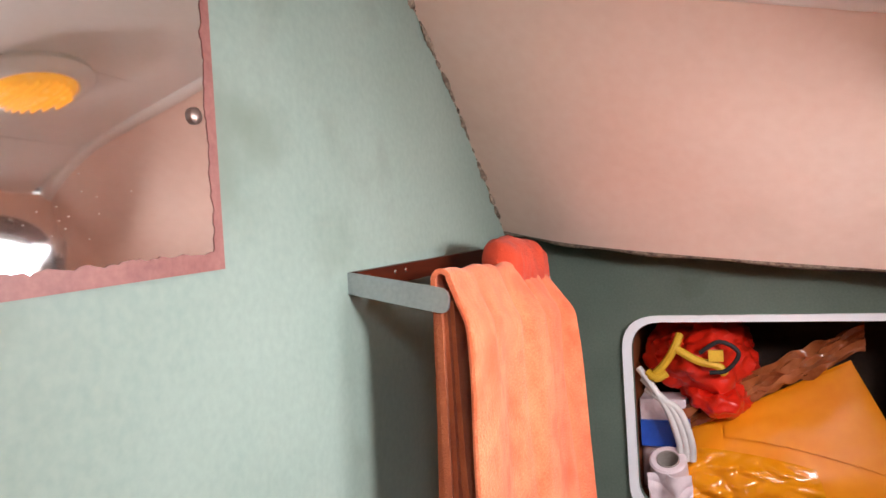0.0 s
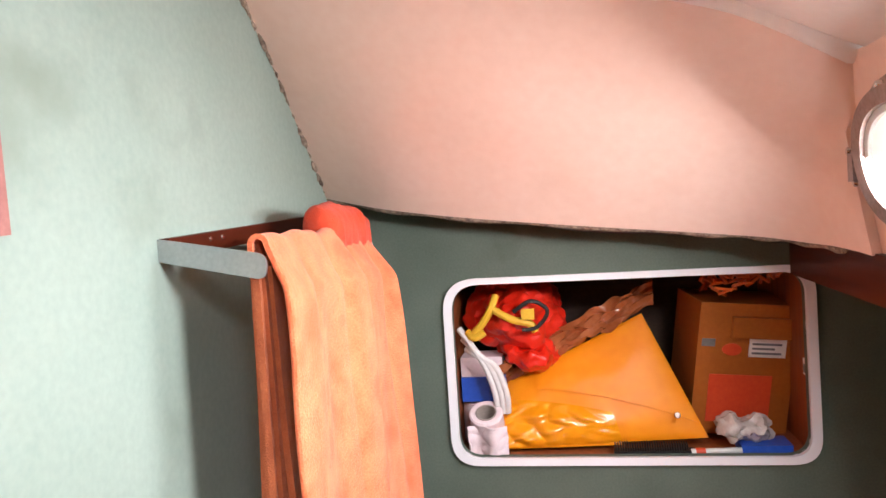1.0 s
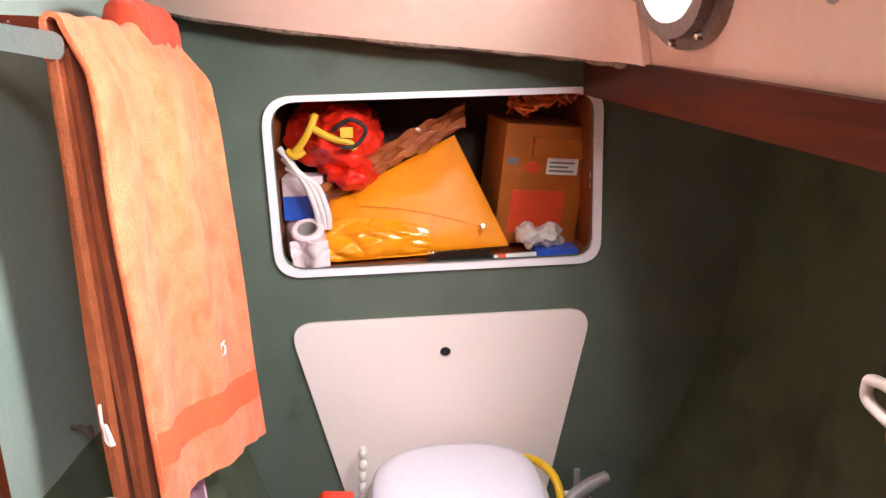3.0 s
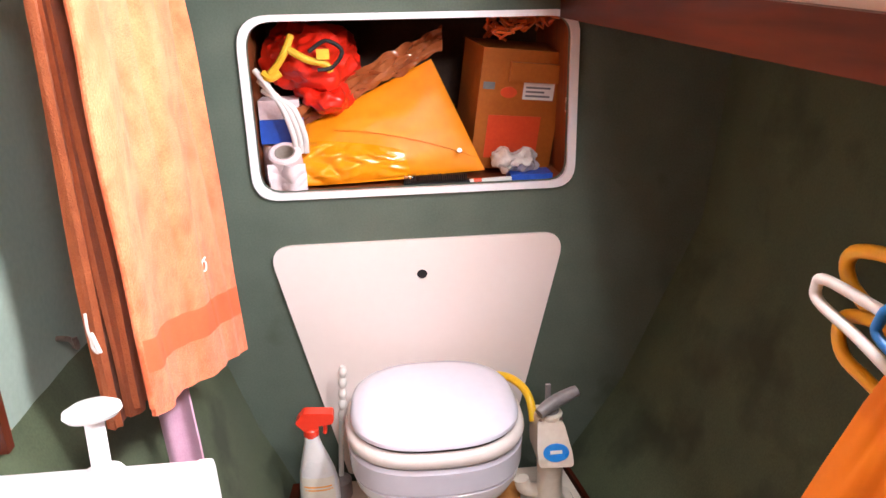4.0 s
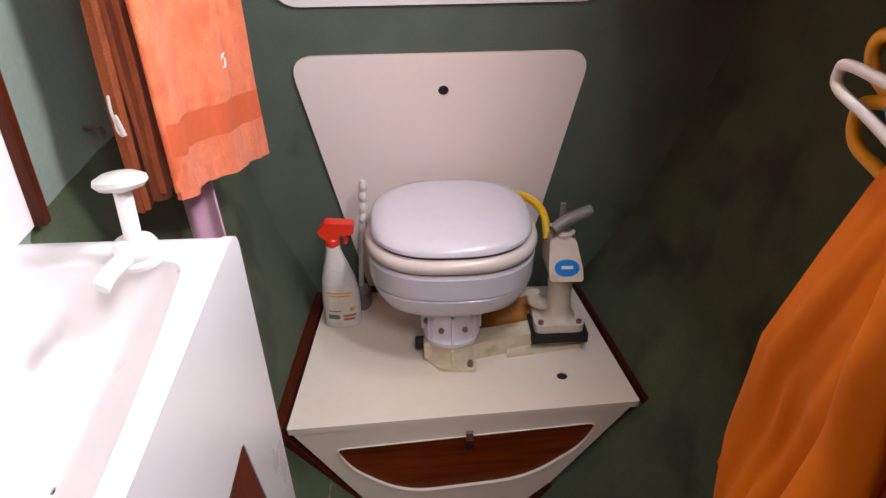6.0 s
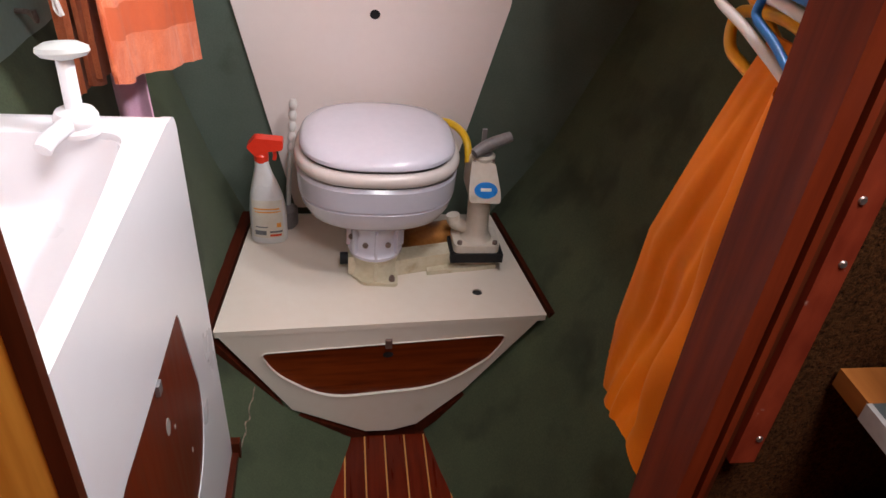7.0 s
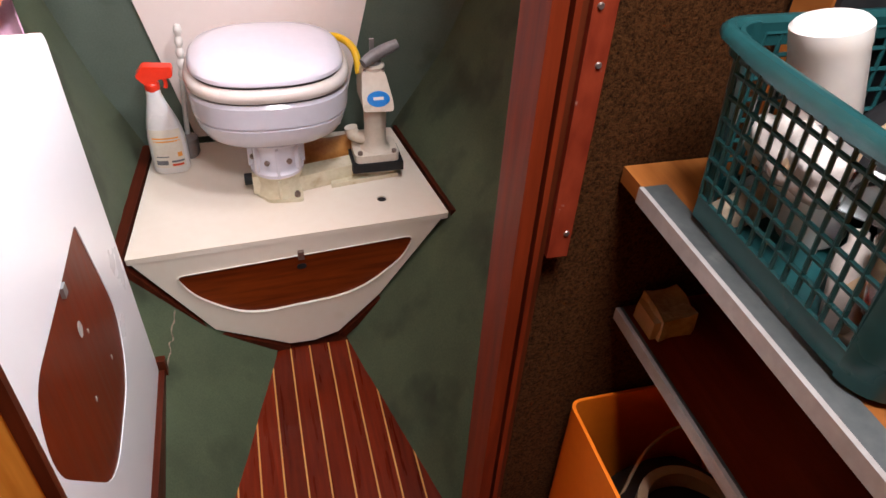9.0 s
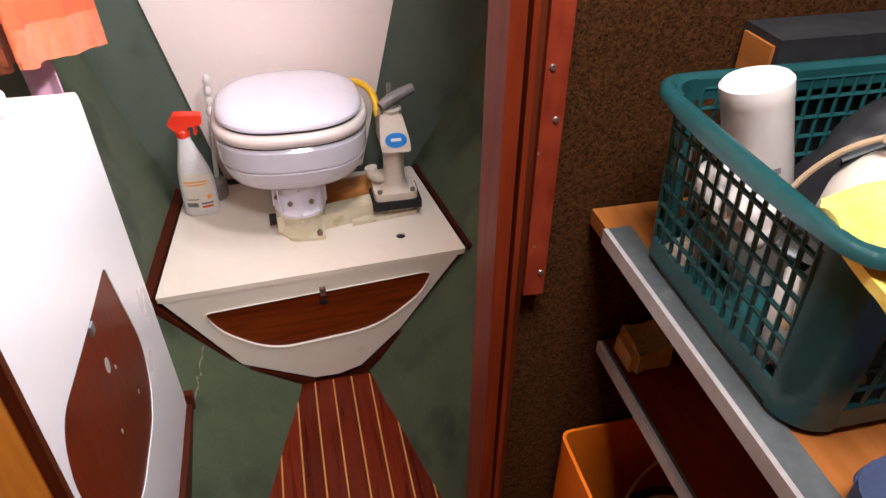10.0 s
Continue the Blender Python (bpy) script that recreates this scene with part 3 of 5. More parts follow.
structure("roof", B(-0.62, 0.3, -1.3, -0.2, 1.99, 2.02), DARKLINE, "deck over the headliner", category="ceiling")

structure("backdrop", B(1.6, 1.62, -3.0, 5.0, 0.3, 3.6), HAZE, "bright hazy daylight outside the portlights", category="backdrop")

# portlights
def port_map(u, v, d):
    return Vector((side_x(u, v) + d, u, v))


def port_rings(t, y, z, k, outer, sash):
    f, e = port_map, ellipse
    part("outer_ring", ring(e(y, z, 0.131, 0.094 * k, 48, 2.2), e(y, z, 0.098, 0.07 * k, 48, 2.3), (y, z), f, -0.01, 0.0, 0.003), outer, t)
    part("sash", ring(e(y, z, 0.111, 0.08 * k, 48, 2.2), e(y, z, 0.088, 0.061 * k, 48, 2.3), (y, z), f, -0.026, -0.0102, 0.005), sash, t)
    part("gasket", ring(e(y, z, 0.0878, 0.0608 * k, 48, 2.3), e(y, z, 0.079, 0.053 * k, 48, 2.3), (y, z), f, -0.021, -0.012, 0.002), TAP, t, "pale grey sealing ring")
    g = part("pane", prism(e(y, z, 0.0785, 0.0525 * k, 48, 2.3), f, -0.017, -0.013), GLASS, t)
    g.visible_shadow = False


def portlight(y, z):
    """The hinged metal portlight, with its dog and hinge on the near end."""
    f = port_map
    t = thing("portlight", f(y, z, 0), "round-cornered metal portlight with studs and a dark dog knob", "portlight")
    port_rings(t, y, z, 1.0, BRONZE, BRONZE)
    for a in (30, 75, 118, 160, 205, 245, 285, 330):
        u, v = y + 0.121 * math.cos(radians(a)), z + 0.087 * math.sin(radians(a))
        part("stud", lathe([(0.0055, 0), (0.0055, 0.007), (0.004, 0.01), (0.002, 0.011)], n=12, m=Matrix.Translation(f(u, v, -0.0085)) @ pose(0, 0, 0, 0, -90, 0)), CHROME, t)
    part("dog_knob", lathe([(0.006, 0), (0.008, 0.008), (0.012, 0.014), (0.017, 0.02), (0.019, 0.026), (0.017, 0.029), (0.008, 0.027)], n=24, m=Matrix.Translation(f(y - 0.108, z - 0.01, -0.03)) @ pose(0, 0, 0, 0, -78, 0)), BLACK, t, "dark rubber dog knob")
    part("dog_arm", tube([f(y - 0.109, z - 0.01, -0.032), f(y - 0.12, z - 0.007, -0.03), f(y - 0.136, z - 0.004, -0.018)], 0.008, 12), STEEL, t)
    for dz in (-0.019, 0.015):
        part("lug", B(-0.03, 0.0, -0.014, 0.014, -0.006, 0.006, 0.003, Matrix.Translation(f(y - 0.122, z + dz - 0.004, -0.006))), STEEL, t, "bright steel hinge lug")
        part("lug_nut", lathe([(0.007, 0), (0.007, 0.009), (0.004, 0.012)], n=8, m=Matrix.Translation(f(y - 0.109, z + dz - 0.004, -0.032)) @ pose(0, 0, 0, 0, -90, 0)), CHROME, t)
    hinge = part("hinge", B(-0.02, 0.0, -0.008, 0.008, -0.018, 0.018, 0.003, Matrix.Translation(f(y + 0.129, z, -0.004))), BRONZE, t)
    for dz in (-0.02, 0.02):
        part("hinge_screw", lathe([(0.005, 0), (0.004, 0.004)], n=10, m=Matrix.Translation(f(y + 0.13, z + dz, -0.02)) @ pose(0, 0, 0, 0, -90, 0)), CHROME, hinge)
    return t


portlight(*PORTS[0])
port2 = thing("white_portlight", port_map(*PORTS[1], 0), "small fixed portlight in a white plastic surround", "portlight")
port_rings(port2, *PORTS[1], 0.86, WHITE, WHITE)
for u, v in ((-0.66, 1.54), (-0.708, 1.499), (-0.804, 1.487), (-0.975, 1.535)):
    bolt = thing("wall_bolt", (side_x(u, v), u, v), "bright domed bolt in the cream cabin side", "bolt", "bolts on the cabin side")
    part("washer", lathe([(0.0115, 0), (0.0115, 0.0015), (0.009, 0.0025)], n=18, m=Matrix.Translation((side_x(u, v), u, v)) @ pose(0, 0, 0, 0, -90, 0)), STEEL, bolt)
    part("head", lathe([(0.0075, 0.002), (0.0075, 0.007), (0.006, 0.01), (0.0055, 0.014), (0.003, 0.016)], n=14, m=Matrix.Translation((side_x(u, v), u, v)) @ pose(0, 0, 0, 0, -90, 0)), CHROME, bolt)

# round ceiling lamp, seen in the mirror
LAMP = Vector((-0.06, -0.66, 0))
LAMP.z = ceil_z(LAMP.x) - 0.001
tilt = Matrix.Translation(LAMP) @ pose(0, 0, 0, 180, 15, 0)
lamp = thing("ceiling_lamp", LAMP, "round ceiling lamp with an amber ribbed lens", "lamp")
part("rim", lathe([(0.05, 0), (0.078, 0), (0.08, 0.008), (0.07, 0.018), (0.058, 0.02), (0.056, 0.014)], n=40, m=tilt), HEADLINER, lamp)
amber = mat("amber_lens", (0.8, 0.34, 0.02), (0.88, 0.42, 0.04), 60, 0.25, 0.3, 200)
amber.node_tree.nodes["Principled BSDF"].inputs["Emission Color"].default_value = (1, 0.5, 0.08, 1)
amber.node_tree.nodes["Principled BSDF"].inputs["Emission Strength"].default_value = 0.5
part("lens", lathe([(0.056, 0.012), (0.055, 0.02), (0.04, 0.027), (0.015, 0.03)], n=40, m=tilt), amber, lamp, "amber lens")
for k in range(-4, 5):
    part("rib", B(-0.05 * math.cos(k * 0.3), 0.05 * math.cos(k * 0.3), k * 0.011 - 0.001, k * 0.011 + 0.001, 0.026, 0.0315, 0, tilt), amber, lamp)


# ---- mirror and towel rail ----
def wavy(pts, amp, seed):
    out = []
    for i in range(len(pts)):
        p, q = Vector(pts[i]), Vector(pts[(i + 1) % len(pts)])
        nrm = Vector((-(q - p).y, (q - p).x)).normalized()
        n = max(2, int((q - p).length / 0.004))
        for j in range(n):
            w = p.lerp(q, j / n)
            out.append(tuple(w + nrm * amp * (noise.noise(Vector((w.x * 70, w.y * 70, seed))) + 0.6 * noise.noise(Vector((w.x * 190, w.y * 190, seed))))))
    return out


M_OUT = [(-1.2, 1.492), (-0.837, 1.5175), (-0.847, 1.88), (-1.2, 1.87)]
M_IN = wavy([(-1.18, 1.51), (-0.849, 1.532), (-0.857, 1.864), (-1.18, 1.855)], 0.0035, 2)
mirror = thing("wall_mirror", (LEFT, -1.0, 1.5), "frameless wall mirror with brown peeling silver along its edge", "mirror")
part("glass", prism(M_OUT, "x", LEFT + 0.001, LEFT + 0.005), MIRROR, mirror, smooth=False)
part("worn_border", ring(M_OUT, M_IN, (-1.0, 1.69), "x", LEFT + 0.0052, LEFT + 0.0058), DESILVER, mirror, "brown worn border", smooth=False)
part("screw", lathe([(0.0075, 0), (0.007, 0.003), (0.004, 0.005)], n=16, m=Matrix.Translation((LEFT + 0.005, -0.866, 1.646)) @ pose(0, 0, 0, 0, 90, 0)), BRONZE, mirror)
specks = bmesh.new()
for i in range(14):
    y, z = -0.98 + 0.05 * random.random() - 0.004 * i, 1.54 + 0.06 * random.random()
    bmesh.ops.create_icosphere(specks, subdivisions=1, radius=0.0005, matrix=Matrix.Translation((LEFT + 0.0055, y, z)))
part("splash", specks, LABEL, mirror, "dried splash marks", kind="stuff")

rail = thing("towel_rail", (LEFT, -0.42, 1.49), "towel rail with grey metal brackets, dark back board, wooden rod", "towel rail")
part("back_board", prism([(-0.622, 1.484), (-0.2, 1.506), (-0.2, 1.53), (-0.622, 1.507)], "x", LEFT, LEFT + 0.012, 0.002), DARKWOOD, rail)
for y in (-0.622, -0.2):
    pts = rounded([(LEFT, 1.482), (-0.412, 1.456), (-0.41, 1.484), (LEFT, 1.507)], [0.001, 0.012, 0.012, 0.001], 5)
    part("bracket", prism(pts, "y", y - 0.004, y, 0.001), STEEL, rail, "grey metal bracket")
part("rod", tube([(-0.424, -0.6215, 1.472), (-0.424, -0.19, 1.486)], 0.008, 14, curve=False), SHELFWOOD, rail, "wooden rod")
for y in (-0.6, -0.53, -0.5):
    part("screw", lathe([(0.003, 0), (0.002, 0.0015)], n=8, m=Matrix.Translation((LEFT + 0.012, y, 1.499 + 0.05 * (y + 0.622))) @ pose(0, 0, 0, 0, 90, 0)), CHROME, rail)


# ---- towels ----
ROD_X, ROD_Z, OUT_L, IN_L, WRAP = -0.424, 1.494, 0.56, 0.035, 0.0125


def towel_f(u, v):
    """Peach towel over the rod: long outer fall, the bend, short inner fall. u runs from the hemmed near edge."""
    s = v * (OUT_L + IN_L + math.pi * WRAP)
    if s < OUT_L:
        drop, side = OUT_L - s, 1.0
        x, z = ROD_X + WRAP, ROD_Z - drop
    elif s < OUT_L + math.pi * WRAP:
        a = (s - OUT_L) / WRAP
        drop, side = 0.0, math.cos(a)
        x, z = ROD_X + WRAP * math.cos(a), ROD_Z + WRAP * math.sin(a)
    else:
        drop, side = s - OUT_L - math.pi * WRAP, -1.0
        x, z = ROD_X - WRAP, ROD_Z - drop
    k = drop / OUT_L
    y = -0.614 + 0.37 * u - k * (0.022 + 0.03 * u)
    if side > 0:
        wander = u + 0.05 * noise.noise(Vector((u * 3, drop * 2.2, 6)))
        pleat = -0.013 * (1 - abs(math.sin(wander * 13 + 0.4))) ** 2.5 * min(1, 0.1 + u * 1.6) * math.exp(-drop / 0.35) + 0.0105 * math.sin(wander * 12 + 0.6) * min(1, drop / 0.12)
        soft = 0.017 * noise.noise(Vector((u * 4, drop * 2.0, 1))) + 0.0035 * noise.noise(Vector((u * 11, drop * 5, 3)))
        x += max(0.0, side) * (0.018 * min(1, drop / 0.05) + 0.016 * k + 0.026 * u * min(1, drop / 0.06) + 0.028 * u * k) + pleat * min(1, 0.3 + drop / 0.05) + soft * min(1, drop / 0.1)
        y += 0.006 * noise.noise(Vector((u * 4, drop * 4, 2))) * min(1, drop / 0.1)
    z -= 0.085 * u * k
    z += (0.0022 * math.sin(21 * u + 1.2) * u + 0.007 * noise.noise(Vector((u * 9, 3, 1)))) * (1 - k) + 0.006 * noise.noise(Vector((u * 5, 9, 1))) * k
    return Vector((x, y, z))


towel = thing("peach_towel", (-0.42, -0.45, 0.95), "long peach terry towel hung over the rod, woven band near hem", "towel")
tw = part("cloth", sheet(towel_f, 100, 120, 0.006), TOWEL_OUT, towel)
tw.data.materials.append(TOWEL_BAND)
for p in tw.data.polygons:
    if p.index < 2 * 100 * 120 and 11 <= p.index % 120 <= 18:
        p.material_index = 1
part("side_hem", tube([towel_f(0.0, 0.02 + 0.83 * k / 40) + Vector((-0.002, -0.001, 0)) for k in range(41)], 0.0042, 8, steps=2), TOWEL_OUT, towel, "rolled side hem")
mk = towel_f(0.66, 0.24) + Vector((0.003, -0.002, 0))
part("mark", tube([mk + Vector((0.3 * dy, dy, dz)) for dy, dz in ((0.004, 0.011), (-0.006, 0.006), (-0.007, -0.006), (0.002, -0.008), (0.004, 0.002), (-0.001, 0.008))], 0.0013, 6), LABEL, towel, "small pale stitched mark")

inner = thing("rust_towel", (-0.43, -0.45, 0.92), "rust-brown towel folded in layers under the peach one", "towel")
for i, (dx, y0, y1, zb, sd) in enumerate(((-0.016, -0.606, -0.36, 0.9, 3), (-0.008, -0.614, -0.38, 0.907, 5), (0.004, -0.62, -0.37, 0.915, 11), (0.014, -0.614, -0.36, 0.92, 9), (0.026, -0.606, -0.34, 0.93, 7))):
    def layer(u, v, dx=dx, y0=y0, y1=y1, zb=zb, sd=sd):
        z = zb + (1.47 - zb) * v
        k = 1 - v
        return Vector((-0.424 + dx * (0.4 + 0.6 * k) + 0.012 * k * noise.noise(Vector((u * 5, z * 3, sd))), y0 + (y1 - y0) * u + 0.01 * k * noise.noise(Vector((u * 2, z * 4, sd + 1))),
                       z + 0.012 * noise.noise(Vector((u * 4, 0, sd))) * k))
    part("fold", sheet(layer, 16, 40, 0.008), TOWEL_IN, inner)
part("stitching", tube([(-0.438, -0.618, 1.07), (-0.438, -0.62, 1.05), (-0.438, -0.616, 1.035), (-0.436, -0.62, 1.025), (-0.43, -0.622, 1.02), (-0.433, -0.622, 1.045), (-0.426, -0.624, 1.02)], 0.002, 6), LABEL, inner, "pale script stitching")

red = thing("red_towel", (-0.41, -0.3, 1.5), "bunched brick-red towel end over the far end of the rod", "towel")


def bunch(u, v):
    """A towel end pushed up into soft folds over the rod."""
    k = max(0.0, 1 - abs(2 * u - 1) ** 5) ** 0.3
    a = math.pi * (1.4 * v - 0.2)
    w = 1 + 0.16 * noise.noise(Vector((u * 7, v * 3.5, 2))) + 0.09 * noise.noise(Vector((u * 16, v * 7, 6))) + 0.05 * math.sin(u * 19 + 3 * v)
    drop = 0.1 * max(0.0, -math.sin(a))
    return Vector((-0.436 + 0.03 * k * w * math.cos(a), -0.4 + 0.205 * u, 1.506 + 0.042 * k * w * max(0.0, math.sin(a)) ** 0.85 - 0.012 * u - drop * k))


lump = sheet(bunch, 70, 60, 0.006)
part("cloth", lump, TOWEL_RED, red)

pink = thing("pink_cloth", (-0.4, -0.5, 0.6), "pink cloth hanging behind the towels", "cloth")
part("cloth", sheet(lambda u, v: Vector((-0.432 + 0.052 * u + 0.004 * math.sin(v * 5), -0.46 - 0.006 * math.sin(u * 7), 0.6 + 0.33 * v)), 14, 14, 0.003), PINK, pink)
hook = thing("wall_hook", (-0.5, -0.5, 0.93), "small metal hook on the bulkhead", "hook")
part("arm", tube([(LEFT, -0.5, 0.985), (-0.515, -0.505, 0.985), (-0.505, -0.51, 0.975), (-0.507, -0.51, 0.99)], 0.004, 8), BRONZE, hook)

# ---- wash basin ----
FACE = -0.285
basin = thing("basin_cabinet", (-0.41, -0.98, 0.0), "glossy white moulded wash basin unit with an oval wooden access panel", "wash basin")
OVAL = rounded([(-0.853, 0.717), (-0.832, 0.64), (-0.79, 0.5), (-0.845, 0.402), (-1.045, 0.397), (-1.19, 0.625), (-1.155, 0.72), (-1.0, 0.715)], [0.012, 0.1, 0.085, 0.06, 0.07, 0.06, 0.045, 0.1], 6)
SIDE = [(-0.72, 0.9365), (-0.645, 0.17), (-1.263, 0.17), (-1.263, 0.9365)]
part("front", ring(rounded(SIDE, [0.03, 0.001, 0.001, 0.001], 8), OVAL, (-1.0, 0.56), "x", FACE - 0.012, FACE + 0.0004), WHITE, basin)
access = part("access_panel", prism(OVAL, "x", FACE - 0.014, FACE - 0.0012, 0.0005), REDWOOD_OVAL, basin, "reddish mahogany access panel")
for y, z, ry, rz in ((-0.965, 0.628, 0.009, 0.013), (-0.94, 0.6, 0.003, 0.004), (-0.885, 0.49, 0.003, 0.005), (-1.0, 0.53, 0.003, 0.005)):
    part("plug", prism(ellipse(y, z, ry, rz, 14), "x", FACE - 0.003, FACE - 0.0006), CARD, access, "pale wooden plug")
part("catch", B(FACE - 0.004, FACE + 0.004, -0.985, -0.972, 0.7, 0.716, 0.002), STEEL, basin, "small metal turn catch")
part("end", prism([(-0.753, 0.938), (-0.742, 0.936), (-0.732, 0.931), (-0.725, 0.922), (-0.721, 0.908), (-0.645, 0.17), (-0.657, 0.17), (-0.733, 0.905), (-0.737, 0.915), (-0.745, 0.922), (-0.753, 0.924)], "x", LEFT + 0.001, FACE - 0.0005), WHITE, basin)
BOWL = rounded([(-0.503, -0.8), (-0.325, -0.79), (-0.31, -1.0), (-0.305, -1.22), (-0.503, -1.22)], [0.05, 0.035, 0.2, 0.04, 0.04], 6)
TOP = rounded([(LEFT + 0.001, -0.7535), (FACE + 0.0005, -0.7535), (FACE + 0.0005, -1.263), (LEFT + 0.001, -1.263)], [0.001, 0.006, 0.001, 0.001], 6)
part("top", ring(TOP, BOWL, (-0.41, -1.0), "z", 0.912, 0.9385, 0.004), WHITE, basin)


def bowl(u, v):
    c = Vector((-0.42, -1.0))
    p = Vector(radial(BOWL, c, 2 * math.pi * u - math.pi))
    k = 1 - 0.25 * v ** 2 - (0.75 * max(0, (v - 0.55) / 0.45) ** 1.4)
    q = c + (p - c) * max(k, 0.02)
    return Vector((q.x, q.y, 0.93 - 0.115 * min(1, (v / 0.75)) ** 1.2))


part("bowl", sheet(bowl, 64, 18, 0.003), WHITE, basin)
part("drain", lathe([(0.03, 0), (0.03, 0.003), (0.02, 0.004), (0.018, 0.001)], at=(-0.44, -1.06, 0.815), n=24), CHROME, basin, "metal drain")
part("toe_trim", prism([(-0.64, 0.13), (-0.64, 0.2), (-1.26, 0.2), (-1.26, 0.13)], "x", FACE - 0.002, FACE + 0.012, 0.003), DARKWOOD, basin, "dark wooden toe trim")
part("toe_post", B(FACE - 0.002, FACE + 0.016, -0.652, -0.636, 0.13, 0.225, 0.003), DARKWOOD_Z, basin)

splash = thing("splash_board", (LEFT, -0.9, 0.94), "white splash board with a dark wooden edge above the basin", "splash board")
part("board", B(LEFT + 0.0005, LEFT + 0.006, -1.262, -0.702, 0.938, 1.15), WHITE, splash)
part("edge", B(LEFT + 0.0005, LEFT + 0.02, -0.702, -0.687, 0.938, 1.162, 0.003), DARKWOOD_Z, splash)
part("edge", B(LEFT + 0.0005, LEFT + 0.02, -1.262, -0.7025, 1.15, 1.162, 0.003), DARKWOOD, splash)

tap = thing("pump_tap", (-0.375, -0.78, 0.938), "pale plastic hand pump tap with a mushroom knob", "tap")
tx, ty = -0.377, -0.789
TAPM = Matrix.Translation((tx, ty, 0.955)) @ pose(0, 0, 0, -11, -3, 0)
part("collar", lathe([(0.026, 0), (0.027, 0.006), (0.022, 0.01), (0.0245, 0.014), (0.0245, 0.02), (0.021, 0.026), (0.012, 0.029)], at=(tx, ty, 0.938), n=28), WHITE, tap)
part("stem", lathe([(0.0095, 0), (0.0095, 0.066), (0.008, 0.068)], n=18, m=TAPM), WHITE, tap)
part("knob", lathe([(0.006, 0.064), (0.024, 0.069), (0.0285, 0.074), (0.0275, 0.079), (0.018, 0.084), (0.004, 0.0855)], n=32, m=TAPM), TAP, tap, "pale grey mushroom knob")
part("spout", tube([(tx, ty, 0.952), (tx - 0.006, ty - 0.026, 0.954), (tx - 0.014, ty - 0.05, 0.951), (tx - 0.018, ty - 0.064, 0.945)], 0.0098, 14), WHITE, tap)


# ---- toilet platform ----
plat = thing("toilet_platform", (0.02, -0.25, 0.0), "cream moulded platform under the toilet with a dark wooden locker lid", "platform")
PT = [(-0.331, -0.474), (0.37, -0.436), (0.316, -0.02), (-0.292, -0.02)]
part("top", ring(rounded(PT, 0.006, 3), ellipse(0.228, -0.352, 0.0115, 0.0115, 20), (0.228, -0.352), "z", 0.335, 0.35, 0.004), PLATFORM, plat)
# black disc stands for the dark inside of the hole
part("drain_hole", prism(ellipse(0.228, -0.352, 0.0114, 0.0114, 20), "z", 0.335, 0.3465), BLACK, plat, "black disc for the unlit inside of the drilled hole")
fy = lambda u, v, d: Vector((u, -0.474 + 0.0542 * (u + 0.331) + 0.02 * (0.35 - v) + 0.03 * (1 - ((u - 0.02) / 0.36) ** 2) * (0.35 - v) * 0 + d, v))
FRONT = [(-0.331, 0.349), (0.37, 0.349), (0.352, 0.335), (0.205, 0.13), (0.1, 0.026), (0.04, 0.01), (-0.02, 0.014), (-0.185, 0.107), (-0.322, 0.335)]
LID = rounded([(-0.245, 0.285), (0.29, 0.3), (0.262, 0.235), (0.15, 0.148), (-0.112, 0.135), (-0.215, 0.22)], [0.02, 0.025, 0.05, 0.07, 0.08, 0.06], 6)
part("front", ring(FRONT, LID, (0.02, 0.22), fy, 0.001, 0.012), PLATFORM, plat)
llid = part("locker_lid", prism(LID, fy, 0.006, 0.016), REDWOOD, plat, "dark mahogany locker lid with a finger hole")
# black disc on the lid in place of the finger hole's dark depth
part("finger_hole", prism(ellipse(0.025, 0.255, 0.011, 0.008, 18), fy, 0.004, 0.0062), BLACK, llid)
part("turn_button", B(0.018, 0.032, -0.462, -0.45, 0.285, 0.306, 0.002), BRONZE, plat)
rim_line = [Vector((u, fy(u, v, -0.001).y, v)) for u, v in LID]
part("lid_lip", tube(rim_line, 0.0015, 6, closed=True, steps=1, curve=False), PLATFORM, plat)
for a, b in (((-0.34, 0.342), (-0.187, 0.1)), ((-0.187, 0.1), (-0.02, 0.005)), ((0.1, 0.016), (0.21, 0.122)), ((0.21, 0.122), (0.378, 0.342))):
    d = (Vector(b) - Vector(a)).normalized()
    n = Vector((d.y, -d.x)) * 0.018
    pts = [a, b, (b[0] + n.x, b[1] + n.y), (a[0] + n.x, a[1] + n.y)]
    part("hull_trim", prism(pts, fy, -0.004, 0.014, 0.002), DARKWOOD, plat, "dark wooden trim along the hull")
part("edge_trim", prism([(-0.3365, -0.474), (-0.2965, -0.02), (-0.32, -0.02), (-0.362, -0.474)], "z", 0.33, 0.356, 0.003), DARKWOOD, plat, "dark wooden edge trim")
part("edge_trim", prism([(0.3755, -0.436), (0.3215, -0.02), (0.345, -0.02), (0.4, -0.436)], "z", 0.33, 0.356, 0.003), DARKWOOD, plat, "dark wooden edge trim")

backp = thing("back_panel", (0, 0, 0.6), "ivory laminate panel with a black finger hole behind the toilet", "panel")
PAN = rounded([(-0.322, 0.937), (0.313, 0.937), (0.18, 0.362), (-0.19, 0.362)], [0.055, 0.055, 0.01, 0.01], 8)
part("sheet", ring(PAN, ellipse(0, 0.8575, 0.0115, 0.0115, 24), (0, 0.8575), "y", -0.009, -0.001, 0.002), PANEL, backp)
# disc behind the opening, black for the unlit space there
part("finger_hole", prism(ellipse(0, 0.8575, 0.0118, 0.0118, 24), "y", -0.0025, -0.0005), BLACK, backp)

